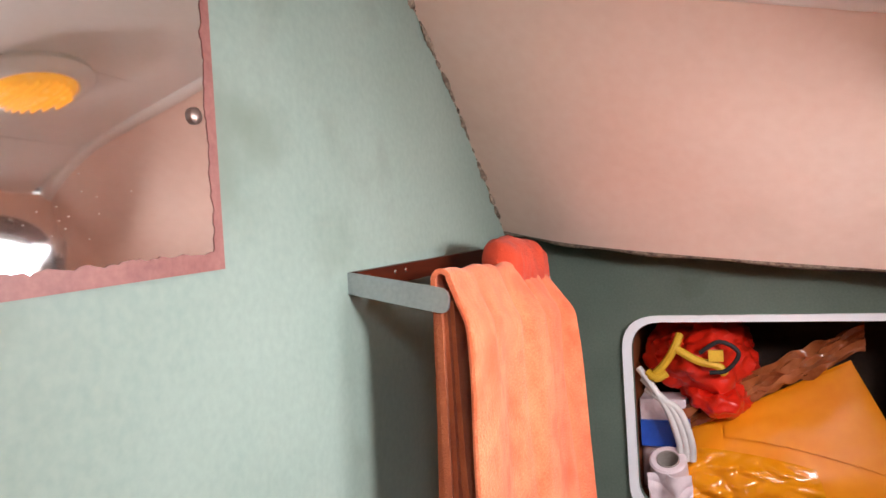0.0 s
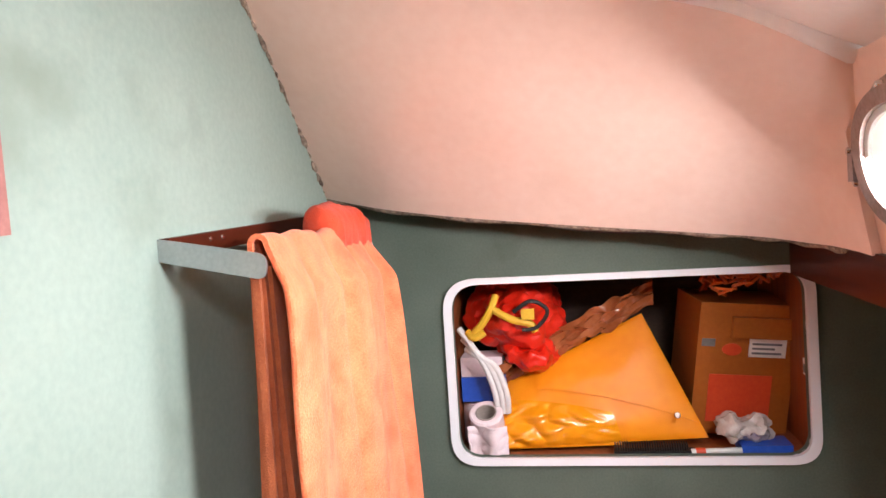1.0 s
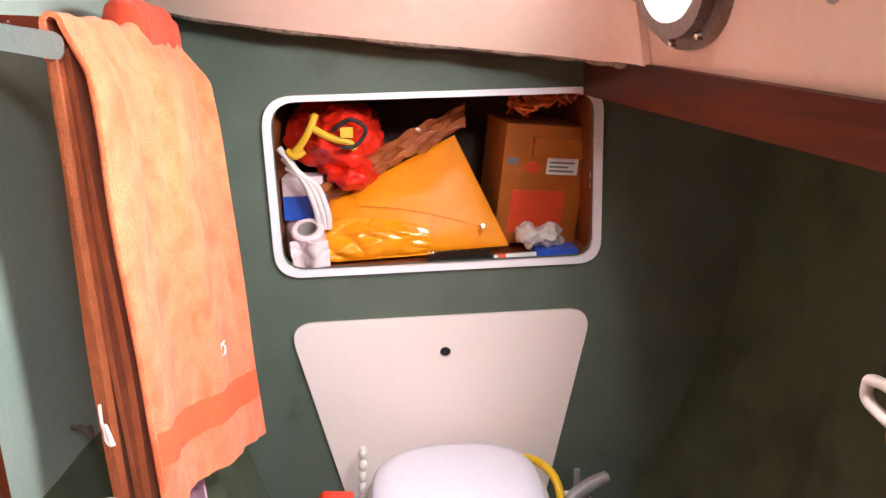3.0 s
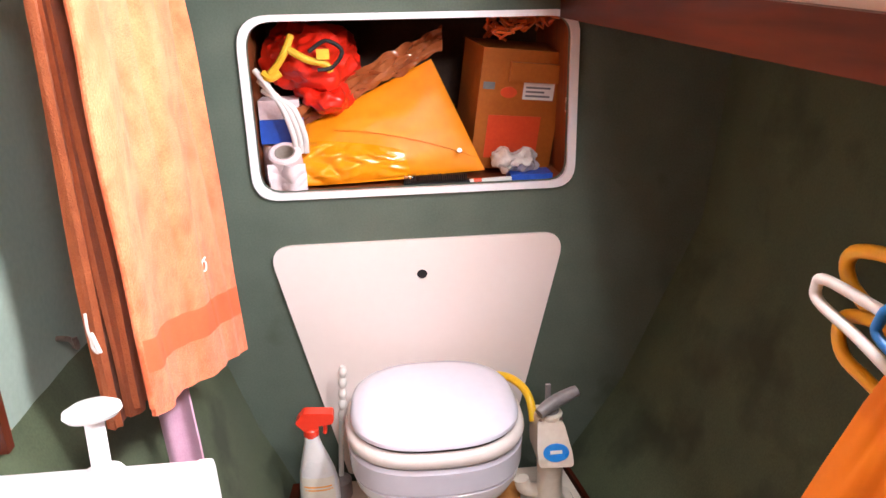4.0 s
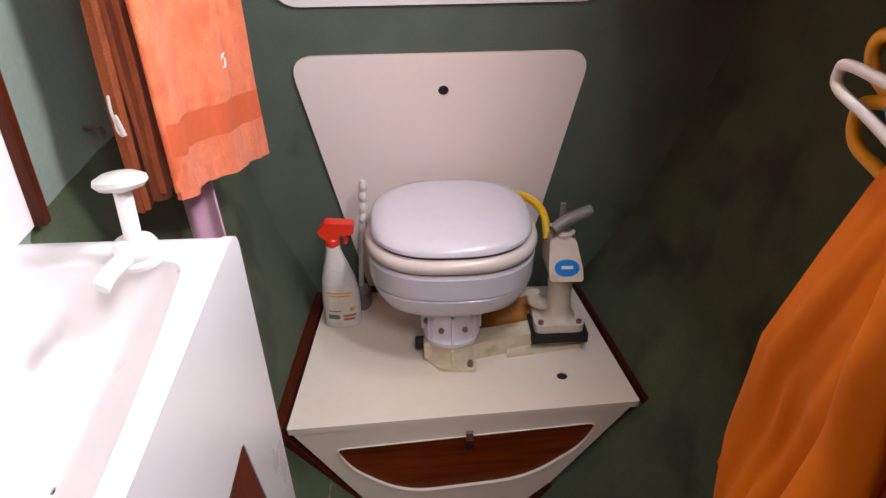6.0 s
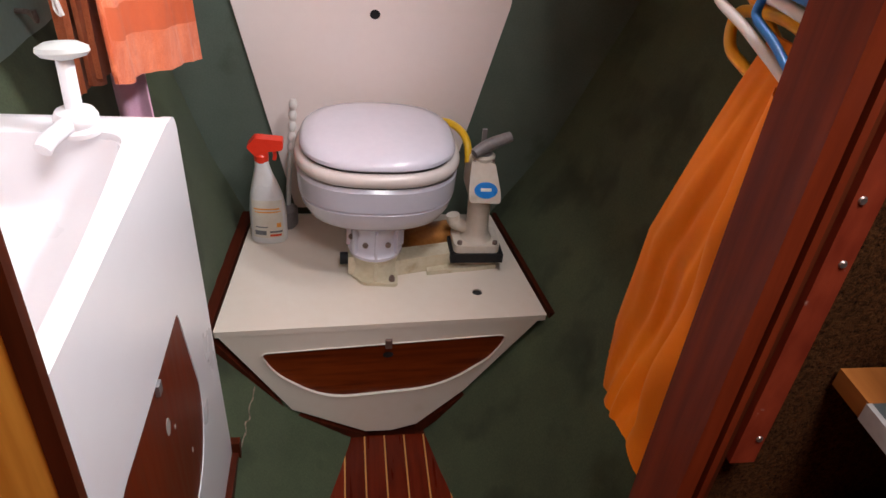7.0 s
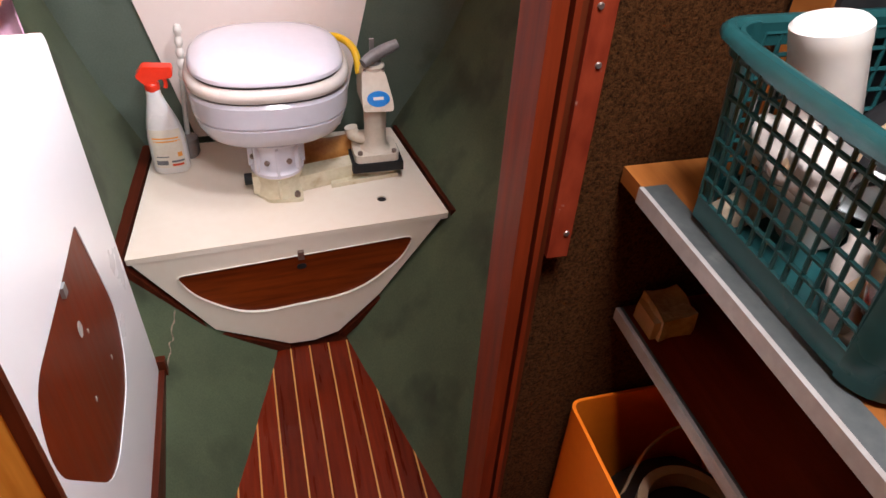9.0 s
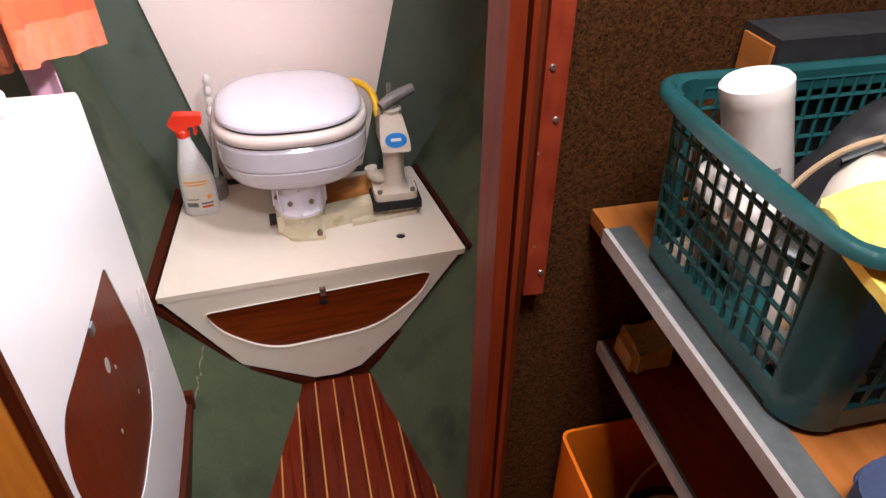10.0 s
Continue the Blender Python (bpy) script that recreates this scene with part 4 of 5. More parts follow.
# ---- marine toilet ----
toilet = thing("marine_toilet", (0.0, -0.24, 0.35), "white manual marine toilet with its lid closed", "toilet")
CX, CY = 0.002, -0.21


def egg(r_x, r_front, r_back, z, n=64, p=2.6):
    out = []
    for i in range(n):
        a = 2 * math.pi * i / n
        c, s = math.cos(a), math.sin(a)
        ry = r_back if s > 0 else r_front
        out.append(Vector((CX + r_x * math.copysign(abs(c) ** (2 / p), c), CY + ry * math.copysign(abs(s) ** (2 / p), s), z)))
    return out


def loft(rows, bm=None):
    bm = bm or bmesh.new()
    vs = [[bm.verts.new(p) for p in r] for r in rows]
    for a, b in zip(vs, vs[1:]):
        n = len(a)
        for k in range(n):
            bm.faces.new((a[k], a[(k + 1) % n], b[(k + 1) % n], b[k]))
    bm.faces.new(vs[0])
    bm.faces.new(vs[-1])
    return bm


part("bowl", loft([egg(0.05, 0.05, 0.05, 0.492), egg(0.112, 0.102, 0.105, 0.4945), egg(0.134, 0.122, 0.126, 0.501), egg(0.152, 0.139, 0.142, 0.515), egg(0.163, 0.149, 0.15, 0.536), egg(0.168, 0.154, 0.155, 0.5565),
                   egg(0.165, 0.151, 0.152, 0.559), egg(0.165, 0.151, 0.152, 0.5615), egg(0.17, 0.156, 0.157, 0.564), egg(0.172, 0.158, 0.16, 0.61), egg(0.167, 0.153, 0.155, 0.617)]), TOILET, toilet)
part("seat", loft([egg(0.15, 0.14, 0.145, 0.622), egg(0.168, 0.156, 0.16, 0.6222), egg(0.1735, 0.1615, 0.165, 0.627), egg(0.1755, 0.1635, 0.167, 0.636), egg(0.1725, 0.1605, 0.165, 0.645), egg(0.166, 0.154, 0.158, 0.65), egg(0.15, 0.14, 0.145, 0.6505)]), SEAT, toilet, "ivory seat ring")
part("lid", loft([egg(0.14, 0.13, 0.132, 0.6555), egg(0.16, 0.15, 0.154, 0.656), egg(0.164, 0.154, 0.158, 0.66), egg(0.163, 0.153, 0.157, 0.667), egg(0.155, 0.145, 0.149, 0.675), egg(0.13, 0.12, 0.125, 0.682), egg(0.085, 0.08, 0.082, 0.6865), egg(0.03, 0.03, 0.03, 0.6885)]), TOILET, toilet, "domed white lid")
# solid black rings put the shade of both gaps into colour
part("lid_gap_shade", loft([egg(0.158, 0.147, 0.15, 0.6506), egg(0.158, 0.147, 0.15, 0.6556)]), BLACK, toilet, "black filler for the shaded gap under the lid")
part("seat_gap_shade", loft([egg(0.162, 0.15, 0.152, 0.6171), egg(0.162, 0.15, 0.152, 0.6219)]), BLACK, toilet, "black filler for the shaded gap under the seat")
for x in (-0.07, 0.07):
    part("hinge", lathe([(0.012, 0), (0.012, 0.02), (0.008, 0.024)], at=(CX + x, CY + 0.168, 0.62), n=14), SEAT, toilet)
NX, NY = 0.0, -0.262
part("neck", lathe([(0.06, 0.412), (0.061, 0.42), (0.057, 0.423), (0.054, 0.43), (0.053, 0.47), (0.058, 0.49), (0.07, 0.5)], at=(NX, NY, 0), n=32), TOILET, toilet)
for a in (-90, -40, -140, 0, 180):
    c, s = math.cos(radians(a)), math.sin(radians(a))
    part("fin", B(0.045, 0.064, -0.003, 0.003, 0.422, 0.488, 0.001, Matrix.Translation((NX, NY, 0)) @ pose(0, 0, 0, 0, 0, a)), TOILET, toilet)
for a in (-115, -62, -165):
    c, s = math.cos(radians(a)), math.sin(radians(a))
    part("bolt", lathe([(0.0065, 0), (0.0065, 0.006), (0.003, 0.009)], n=8, m=Matrix.Translation((NX + 0.052 * c, NY + 0.052 * s, 0.45)) @ pose(0, 0, 0, 90, 0, a + 90)), BRONZE, toilet)
part("foot", loft([[Vector((x, y, z)) for x, y in ellipse(NX, NY, r, r, 32)] for r, z in ((0.059, 0.3505), (0.06, 0.358), (0.056, 0.362), (0.052, 0.385), (0.058, 0.408), (0.06, 0.4115))]), AGED, toilet, "yellowed foot casting")
fplate = part("foot_plate", prism(rounded([(NX - 0.052, NY - 0.02), (NX - 0.03, NY - 0.062), (NX + 0.05, NY - 0.07), (NX + 0.052, NY)], 0.012, 4), "z", 0.3506, 0.359, 0.002), AGED, toilet)
part("foot_fin", B(NX - 0.003, NX + 0.003, NY - 0.064, NY - 0.04, 0.3595, 0.405, 0.001), AGED, toilet)
part("foot_bolt", lathe([(0.007, 0), (0.007, 0.008), (0.004, 0.013)], at=(NX + 0.037, NY - 0.056, 0.3595), n=8), BRONZE, fplate)
part("inlet", tube([(NX - 0.045, NY, 0.382), (NX - 0.078, NY, 0.382)], 0.014, 16, curve=False), BLACK, toilet, "black pipe cap")
part("inlet_block", B(NX - 0.06, NX - 0.02, NY - 0.03, NY + 0.02, 0.359, 0.405, 0.003), AGED, toilet)
PX, PY = 0.236, -0.228
part("base_channel", prism([(0.045, NY - 0.028), (0.2, PY - 0.024), (0.2, PY + 0.022), (0.045, NY + 0.022)], "z", 0.3508, 0.392, 0.009, None, 3), AGED, toilet, "yellowed base channel to the pump")
part("base_flange", prism([(0.12, NY - 0.026), (0.285, PY - 0.036), (0.285, PY + 0.03), (0.12, PY + 0.03)], "z", 0.3507, 0.361, 0.003), AGED, toilet)

# hand pump
pump = part("pump_base", B(PX - 0.062, PX + 0.06, PY - 0.05, PY + 0.045, 0.378, 0.4, 0.006), BLACK, toilet, "black rubber pump gasket")
pflange = part("pump_flange", prism(rounded([(PX - 0.055, PY - 0.044), (PX + 0.052, PY - 0.044), (PX + 0.052, PY + 0.04), (PX - 0.055, PY + 0.04)], 0.016, 5), "z", 0.4005, 0.42, 0.004), PUMP, toilet)
part("pump_foot", B(PX - 0.04, PX + 0.04, PY - 0.036, PY + 0.036, 0.365, 0.378, 0.003), AGED, toilet)
for x in (-0.042, 0.04):
    part("pump_screw", lathe([(0.006, 0), (0.006, 0.007), (0.003, 0.009)], at=(PX + x, PY - 0.034, 0.42), n=8), BRONZE, pflange)
part("pump_barrel", lathe([(0.037, 0.42), (0.03, 0.428), (0.026, 0.438), (0.0255, 0.48), (0.028, 0.542)], at=(PX, PY, 0), n=28), PUMP, toilet)
part("pump_elbow", tube([(PX - 0.025, PY + 0.01, 0.44), (PX - 0.05, PY + 0.012, 0.45), (PX - 0.056, PY + 0.014, 0.47)], 0.016, 12), PUMP, toilet)
head = part("pump_head", prism(rounded([(PX - 0.034, 0.54), (PX + 0.036, 0.538), (PX + 0.035, 0.562), (PX + 0.022, 0.617), (PX - 0.03, 0.622), (PX - 0.035, 0.572)], 0.008, 3),
                               lambda u, v, d: Vector((u, PY + d + 0.5 * (v - 0.542) * (1 if d < 0 else 0.25), v)), -0.05, 0.04, 0.004), PUMP, toilet)
badge = part("badge", prism(ellipse(PX + 0.002, 0.565, 0.026, 0.0155, 28), lambda u, v, d: Vector((u, PY - 0.0505 + 0.5 * (v - 0.542) + d, v)), -0.0015, 0.0005), LABEL_BLUE, toilet, "blue oval badge with a pale bar")
part("badge_bar", B(PX - 0.01, PX + 0.014, -0.001, 0.0005, -0.0035, 0.0035, 0, Matrix.Translation((0, PY - 0.0513 + 0.5 * 0.024, 0.566)) @ pose(0, 0, 0, -26, 0, 0)), LABEL, badge)
part("pump_cap", lathe([(0.026, 0.617), (0.027, 0.626), (0.02, 0.63)], at=(PX - 0.002, PY + 0.012, 0), n=24), PUMP, toilet)
for x, y in ((-0.024, 0), (0.018, 0), (-0.024, 0.034), (0.018, 0.034)):
    part("head_screw", lathe([(0.004, 0), (0.003, 0.003)], at=(PX + x, PY + y - 0.008, 0.62), n=8), BRONZE, head)
part("handle_boot", lathe([(0.018, 0.622), (0.02, 0.632), (0.014, 0.642), (0.012, 0.647)], at=(PX - 0.002, PY + 0.012, 0), n=20), GREY_PLASTIC, toilet)
part("pump_handle", tube([(PX - 0.028, PY - 0.014, 0.64), (PX - 0.005, PY - 0.002, 0.65), (PX + 0.025, PY + 0.008, 0.66), (PX + 0.055, PY + 0.014, 0.67)], lambda t: 0.011 + 0.003 * math.sin(math.pi * t), 14), GREY_PLASTIC, toilet, "grey plastic handle")
part("pump_lever", B(PX - 0.005, PX + 0.005, PY + 0.03, PY + 0.036, 0.612, 0.677, 0.002, Matrix.Translation((0.0, 0.0, 0.0))), GREY_PLASTIC, toilet)
part("yellow_hose", tube([(0.1, -0.05, 0.59), (0.135, -0.07, 0.632), (0.165, -0.1, 0.648), (0.19, -0.14, 0.648), (0.202, -0.18, 0.636), (0.205, -0.205, 0.6)], 0.0085, 14), YELLOW_HOSE, toilet, "yellow flexible hose")
part("rear_hose", tube([(0.03, -0.16, 0.386), (0.08, -0.178, 0.39), (0.13, -0.18, 0.388), (0.18, -0.165, 0.385)], 0.034, 18), HOSE_BROWN, toilet, "orange-brown discharge hose")

# ---- spray bottle and brush ----
BX, BY = -0.244, -0.138
bottle = thing("spray_bottle", (BX, BY, 0.35), "white spray bottle with a red trigger head and printed label", "bottle")


def flat_loft(rows, power=2.6):
    return loft([[Vector((BX + x, BY + y, 0.35 + z)) for x, y in ellipse(dx, 0, rx, ry, 36, power)] for rx, ry, z, dx in rows])


part("body", flat_loft([(0.036, 0.02, 0.001, 0), (0.042, 0.025, 0.008, 0), (0.0425, 0.0255, 0.05, 0), (0.042, 0.025, 0.09, 0), (0.037, 0.023, 0.125, -0.002), (0.029, 0.02, 0.155, -0.004), (0.021, 0.017, 0.18, -0.006),
                        (0.016, 0.0155, 0.2, -0.007), (0.015, 0.015, 0.214, -0.007), (0.012, 0.012, 0.216, -0.007)]), BOTTLE, bottle)
lab = lambda u, v, d: Vector((BX + u, BY - 0.0262 * math.sqrt(max(0.05, 1 - (abs(u) / 0.0435) ** 2.6)) - d, 0.35 + v))
blab = part("label", sheet(lambda u, v: lab(-0.034 + 0.068 * u, 0.022 + 0.1 * v, 0.0006 - 0.0022 * max(0, v - 0.6)), 14, 10), PALE_LABEL, bottle, "pale printed label")
part("emblem", sheet(lambda u, v: lab(-0.008 + 0.016 * u, 0.108 + 0.012 * v, -0.0006), 4, 4), ORANGE_PRINT, blab)
for k, (u0, u1, v) in enumerate(((-0.03, 0.028, 0.098), (-0.028, 0.03, 0.09), (-0.03, 0.022, 0.082), (-0.03, 0.026, 0.074))):
    part("print_bar", sheet(lambda u, w, u0=u0, u1=u1, v=v: lab(u0 + (u1 - u0) * u, v + 0.004 * w, 0.0005), 8, 1), ORANGE_PRINT, blab)
for u0, u1, v, h, m_ in ((-0.03, -0.004, 0.03, 0.012, INK), (0.004, 0.032, 0.036, 0.005, INK), (0.004, 0.03, 0.026, 0.006, CARTON_RED), (-0.028, 0.0, 0.05, 0.003, INK), (0.02, 0.03, 0.05, 0.012, ORANGE_PRINT)):
    part("print_bar", sheet(lambda u, w, u0=u0, u1=u1, v=v, h=h: lab(u0 + (u1 - u0) * u, v + h * w, 0.0012), 8, 1), m_, blab)
hx = BX - 0.007
part("collar", lathe([(0.0155, 0.212), (0.0165, 0.216), (0.0165, 0.228), (0.013, 0.232)], at=(hx, BY, 0.35), n=20), RED_CAP, bottle)
part("trigger_head", prism(rounded([(-0.03, 0.25), (-0.013, 0.229), (0.01, 0.229), (0.016, 0.24), (0.046, 0.243), (0.05, 0.252), (0.049, 0.267), (-0.012, 0.272)], 0.005, 3), lambda u, v, d: Vector((hx + u, BY + d, 0.35 + v)), -0.013, 0.013, 0.004), RED_CAP, bottle, "red trigger head")
part("trigger", tube([(hx + 0.026, BY, 0.594), (hx + 0.03, BY, 0.578), (hx + 0.028, BY, 0.565)], 0.0045, 8), RED_CAP, bottle)

brush = thing("toilet_brush", (-0.19, -0.07, 0.35), "white beaded brush handle with a grey stem", "brush")
part("handle", lathe([(0.0055 + 0.0042 * abs(math.sin(k * math.pi / 5)), 0.018 * k / 3.4) for k in range(26)], n=14, m=Matrix.Translation((-0.19, -0.07, 0.55)) @ pose(0, 0, 0, 0, 4, 0)), PL_WHITE, brush)
part("stem", tube([(-0.205, -0.075, 0.36), (-0.2, -0.073, 0.45), (-0.192, -0.07, 0.551)], 0.006, 10), TAP, brush)
part("head", lathe([(0.02, 0), (0.026, 0.01), (0.026, 0.05), (0.012, 0.06)], at=(-0.206, -0.076, 0.3505), n=18), GREY_PLASTIC, brush)


# ---- jackets and hangers ----
coatg = "hangers and jackets on the shaded side"
jacket = thing("orange_jacket", (0.34, -0.96, 0.8), "orange oilskin jacket hanging against the shaded lining", "jacket")
EDGE = [(0.0, 1.135, -0.955), (0.1, 1.07, -0.925), (0.5, 0.83, -0.828), (0.78, 0.65, -0.812), (1.0, 0.535, -0.828)]


def jk(x0, seed, y_far):
    def f(u, v):
        z, y = lerp_rows(EDGE, v)
        zb = z + 0.075 * u * v ** 2 * (1 if u < 0.5 else 1 - (u - 0.5))
        yy = y + (y_far - y) * u
        crease = 0.022 * noise.noise(Vector((u * 3.5, v * 2.2, seed))) + 0.012 * noise.noise(Vector((u * 7 + v * 3, v * 2.5, seed))) + 0.003 * noise.noise(Vector((u * 16, v * 8, seed)))
        return Vector((x0 + 0.012 * math.sin(math.pi * min(1, u * 1.1)) * -1 * v + crease * (0.3 + v) * min(1, 0.3 + 3 * u), yy, zb))
    return f


part("front", sheet(jk(0.338, 1.0, -1.06), 40, 60, 0.004), ORANGE, jacket)
part("sleeve", sheet(lambda u, v: Vector((0.322 + 0.03 * math.cos(2 * math.pi * u) * (0.5 + 0.5 * v) + 0.012 * noise.noise(Vector((u * 4, v * 5, 7))), -1.03 - 0.05 * math.sin(2 * math.pi * u) * (0.5 + 0.5 * v), 1.1 - 0.5 * v)), 32, 40), ORANGE, jacket)
part("back", sheet(jk(0.385, 5.0, -1.12), 30, 40, 0.004), ORANGE, jacket)
part("tab", B(-0.004, 0.004, -0.012, 0.01, -0.03, 0.03, 0.003, Matrix.Translation((0.35, -0.808, 0.6)) @ pose(0, 0, 0, 12, 0, 0)), ORANGE, jacket)


def hanger(name, x, pts, r, m_, label, sink=0.006):
    h = thing(name, (x, pts[0][0], pts[0][1]), label, "hanger", coatg)
    part("frame", tube([(x + dx, y - 0.011, z - sink) for y, z, dx in pts], r, 12, closed=True, steps=5), m_, h)
    part("hook", tube([(x, -1.05, 1.18), (x, -1.05, 1.24), (x + 0.01, -1.04, 1.265), (x + 0.02, -1.05, 1.28), (x + 0.025, -1.07, 1.27)], r * 0.7, 8), m_, h)
    return h


hanger("white_hanger", 0.325, [(-0.85, 1.176, 0), (-0.838, 1.166, 0), (-0.845, 1.152, 0), (-0.9, 1.144, 0), (-0.97, 1.13, 0), (-1.1, 1.105, 0), (-1.2, 1.12, 0.01), (-1.2, 1.16, 0.01), (-1.0, 1.178, 0), (-0.92, 1.178, 0)], 0.0055, PL_WHITE, "white plastic clothes hanger in the bunch", 0.014)
hanger("amber_hanger", 0.35, [(-0.86, 1.198, 0), (-0.84, 1.182, 0), (-0.85, 1.162, 0), (-0.885, 1.148, 0), (-0.97, 1.115, 0), (-1.1, 1.1, 0.01), (-1.2, 1.15, 0.01), (-1.1, 1.205, 0), (-0.93, 1.207, 0)], 0.007, PL_YELLOW, "amber plastic clothes hanger in the bunch")
hanger("amber_hanger", 0.34, [(-0.875, 1.142, 0), (-0.858, 1.124, 0), (-0.87, 1.1, 0), (-0.915, 1.092, 0), (-1.0, 1.08, 0), (-1.1, 1.08, 0.01), (-1.15, 1.12, 0.01), (-1.05, 1.145, 0), (-0.95, 1.155, 0)], 0.0065, PL_YELLOW, "amber plastic clothes hanger in the bunch")
hanger("tan_hanger", 0.365, [(-0.905, 1.205, 0), (-0.885, 1.19, 0), (-0.895, 1.172, 0), (-0.95, 1.14, 0), (-1.1, 1.12, 0.01), (-1.15, 1.16, 0.01), (-1.0, 1.2, 0)], 0.0055, PL_TAN, "tan plastic clothes hanger in the bunch")
hanger("blue_hanger", 0.318, [(-0.946, 1.182, 0), (-0.933, 1.165, 0), (-0.935, 1.152, 0), (-0.972, 1.142, 0), (-1.05, 1.12, 0), (-1.12, 1.14, 0.01), (-1.08, 1.18, 0.01), (-1.0, 1.186, 0)], 0.0046, PL_BLUE, "thick blue plastic clothes hanger in the bunch")
rodh = thing("hanging_rod", (0.34, -1.0, 1.285), "short dark rod under the side deck for hangers", "rod")
part("rod", tube([(0.34, -0.98, 1.288), (0.35, -1.15, 1.283)], 0.007, 10, curve=False), BRONZE, rodh)
for y in (-0.985, -1.145):
    part("stay", tube([(0.345, y, 1.29), (0.345, y, 1.349)], 0.004, 8, curve=False), BRONZE, rodh)

# ---- locker contents ----
vest = thing("life_vest", (-0.2, 0.15, 1.25), "red life vest with yellow straps stuffed in a clear bag", "life vest")
bm = bmesh.new()
bmesh.ops.create_icosphere(bm, subdivisions=5, radius=1.0, matrix=Matrix.Translation((-0.215, 0.17, 1.31)) @ Matrix.Diagonal((0.1, 0.12, 0.068, 1)))
part("body", crumple(crumple(crumple(bm, 0.03, 14, 1), 0.014, 38, 6), 0.005, 90, 2), RED_VEST, vest)
bm = bmesh.new()
bmesh.ops.create_icosphere(bm, subdivisions=5, radius=1.0, matrix=Matrix.Translation((-0.185, 0.15, 1.225)) @ Matrix.Diagonal((0.062, 0.09, 0.036, 1)))
part("body_lower", crumple(crumple(crumple(bm, 0.026, 17, 4), 0.012, 42, 2), 0.004, 95, 5), RED_VEST, vest)
for pts in ([(-0.3, 0.05, 1.27), (-0.27, 0.04, 1.3), (-0.25, 0.035, 1.33), (-0.24, 0.05, 1.355)], [(-0.245, 0.035, 1.33), (-0.21, 0.03, 1.31), (-0.175, 0.032, 1.3), (-0.165, 0.035, 1.285)], [(-0.3, 0.05, 1.285), (-0.285, 0.04, 1.275), (-0.265, 0.04, 1.285)]):
    part("strap", tube(pts, 0.0075, 8), YELLOW_STRAP, vest, "yellow webbing strap")
part("cord", tube([(-0.205, 0.022, 1.325), (-0.17, 0.02, 1.345), (-0.14, 0.024, 1.325), (-0.16, 0.022, 1.295), (-0.19, 0.02, 1.29)], 0.004, 8), BLACK, vest, "black cord")
part("buckle", B(-0.19, -0.165, 0.018, 0.028, 1.31, 1.33, 0.004), YELLOW_STRAP, vest)

bag = thing("yellow_oilskin_bag", (0.0, 0.12, 1.05), "folded yellow oilskin in a glossy clear bag", "bag")


def pillow(u, v):
    a = [Vector((-0.245, 0.05, 1.052)), Vector((0.15, 0.07, 1.062)), Vector((0.045, 0.15, 1.295)), Vector((-0.232, 0.12, 1.168))]
    p = a[0].lerp(a[1], u).lerp(a[3].lerp(a[2], u), v)
    bulge = max(0.0, math.sin(math.pi * min(1, max(0, u))) * math.sin(math.pi * min(1, max(0, v)))) ** 0.5
    return p, bulge


def bag_f(side):
    def f(u, v):
        p, b = pillow(u, v)
        n = Vector((0.05, -0.93, 0.35)) * side
        w = 0.008 * noise.noise(Vector((u * 3.2, v * 3.2, 2))) + 0.0012 * noise.noise(Vector((u * 11, v * 9, 5)))
        return p + n * (0.02 * b + w * b)
    return f


bm = sheet(bag_f(1), 46, 36)
sheet(bag_f(-1), 46, 36, bm=bm)
bmesh.ops.remove_doubles(bm, verts=bm.verts, dist=0.0005)
part("cloth", bm, YELLOW_BAG, bag)
def crinkle(u, v):
    """Shiny wrapping puffed up below the folded cloth."""
    q = bag_f(1)(-0.03 + 0.62 * u, -0.03 + (0.75 - 0.45 * u) * v)
    fold = abs(noise.noise(Vector((u * 4 + v * 2, v * 3 - u * 2, 9)))) + 0.4 * abs(noise.noise(Vector((u * 8 - v * 4, v * 5, 4))))
    return q + Vector((0, -0.0008 - (0.004 + 0.024 * fold) * math.sin(math.pi * min(1, max(0, v))) ** 0.5 * (1 - u) ** 0.6, 0.001))


part("film", sheet(crinkle, 60, 34), SHINY_WRAP, bag, "crinkled shiny wrapping")
part("cloth_fold", sheet(lambda u, v: bag_f(1)(0.2 + 0.79 * u, 0.12 + 0.86 * v + 0.6 * (1 - u) * (1 - v)) + Vector((0, -0.0045 - 0.002 * noise.noise(Vector((u * 3, v * 3, 5))), 0)), 30, 24, 0.0012), YELLOW_BAG, bag, "flat upper fold")
film = bmesh.new()
sheet(lambda u, v: Vector((-0.25 + 0.32 * u, 0.105 + 0.05 * u + 0.03 * noise.noise(Vector((u * 6, v * 5, 3))), 1.16 + 0.15 * u + 0.055 * v + 0.015 * noise.noise(Vector((u * 9, v * 9, 1))))), 40, 14, bm=film)
fm = part("loose_film", film, mat("brown_tinted_film", (0.28, 0.07, 0.02), (0.45, 0.14, 0.05), 20, 0.2, 0.5, 60, coat=0.5), bag, "loose wrinkled film flap")
part("snap", lathe([(0.006, 0), (0.005, 0.002)], n=12, m=Matrix.Translation((0.092, 0.05, 1.112)) @ pose(0, 0, 0, 70, 0, 0)), BRONZE, bag)

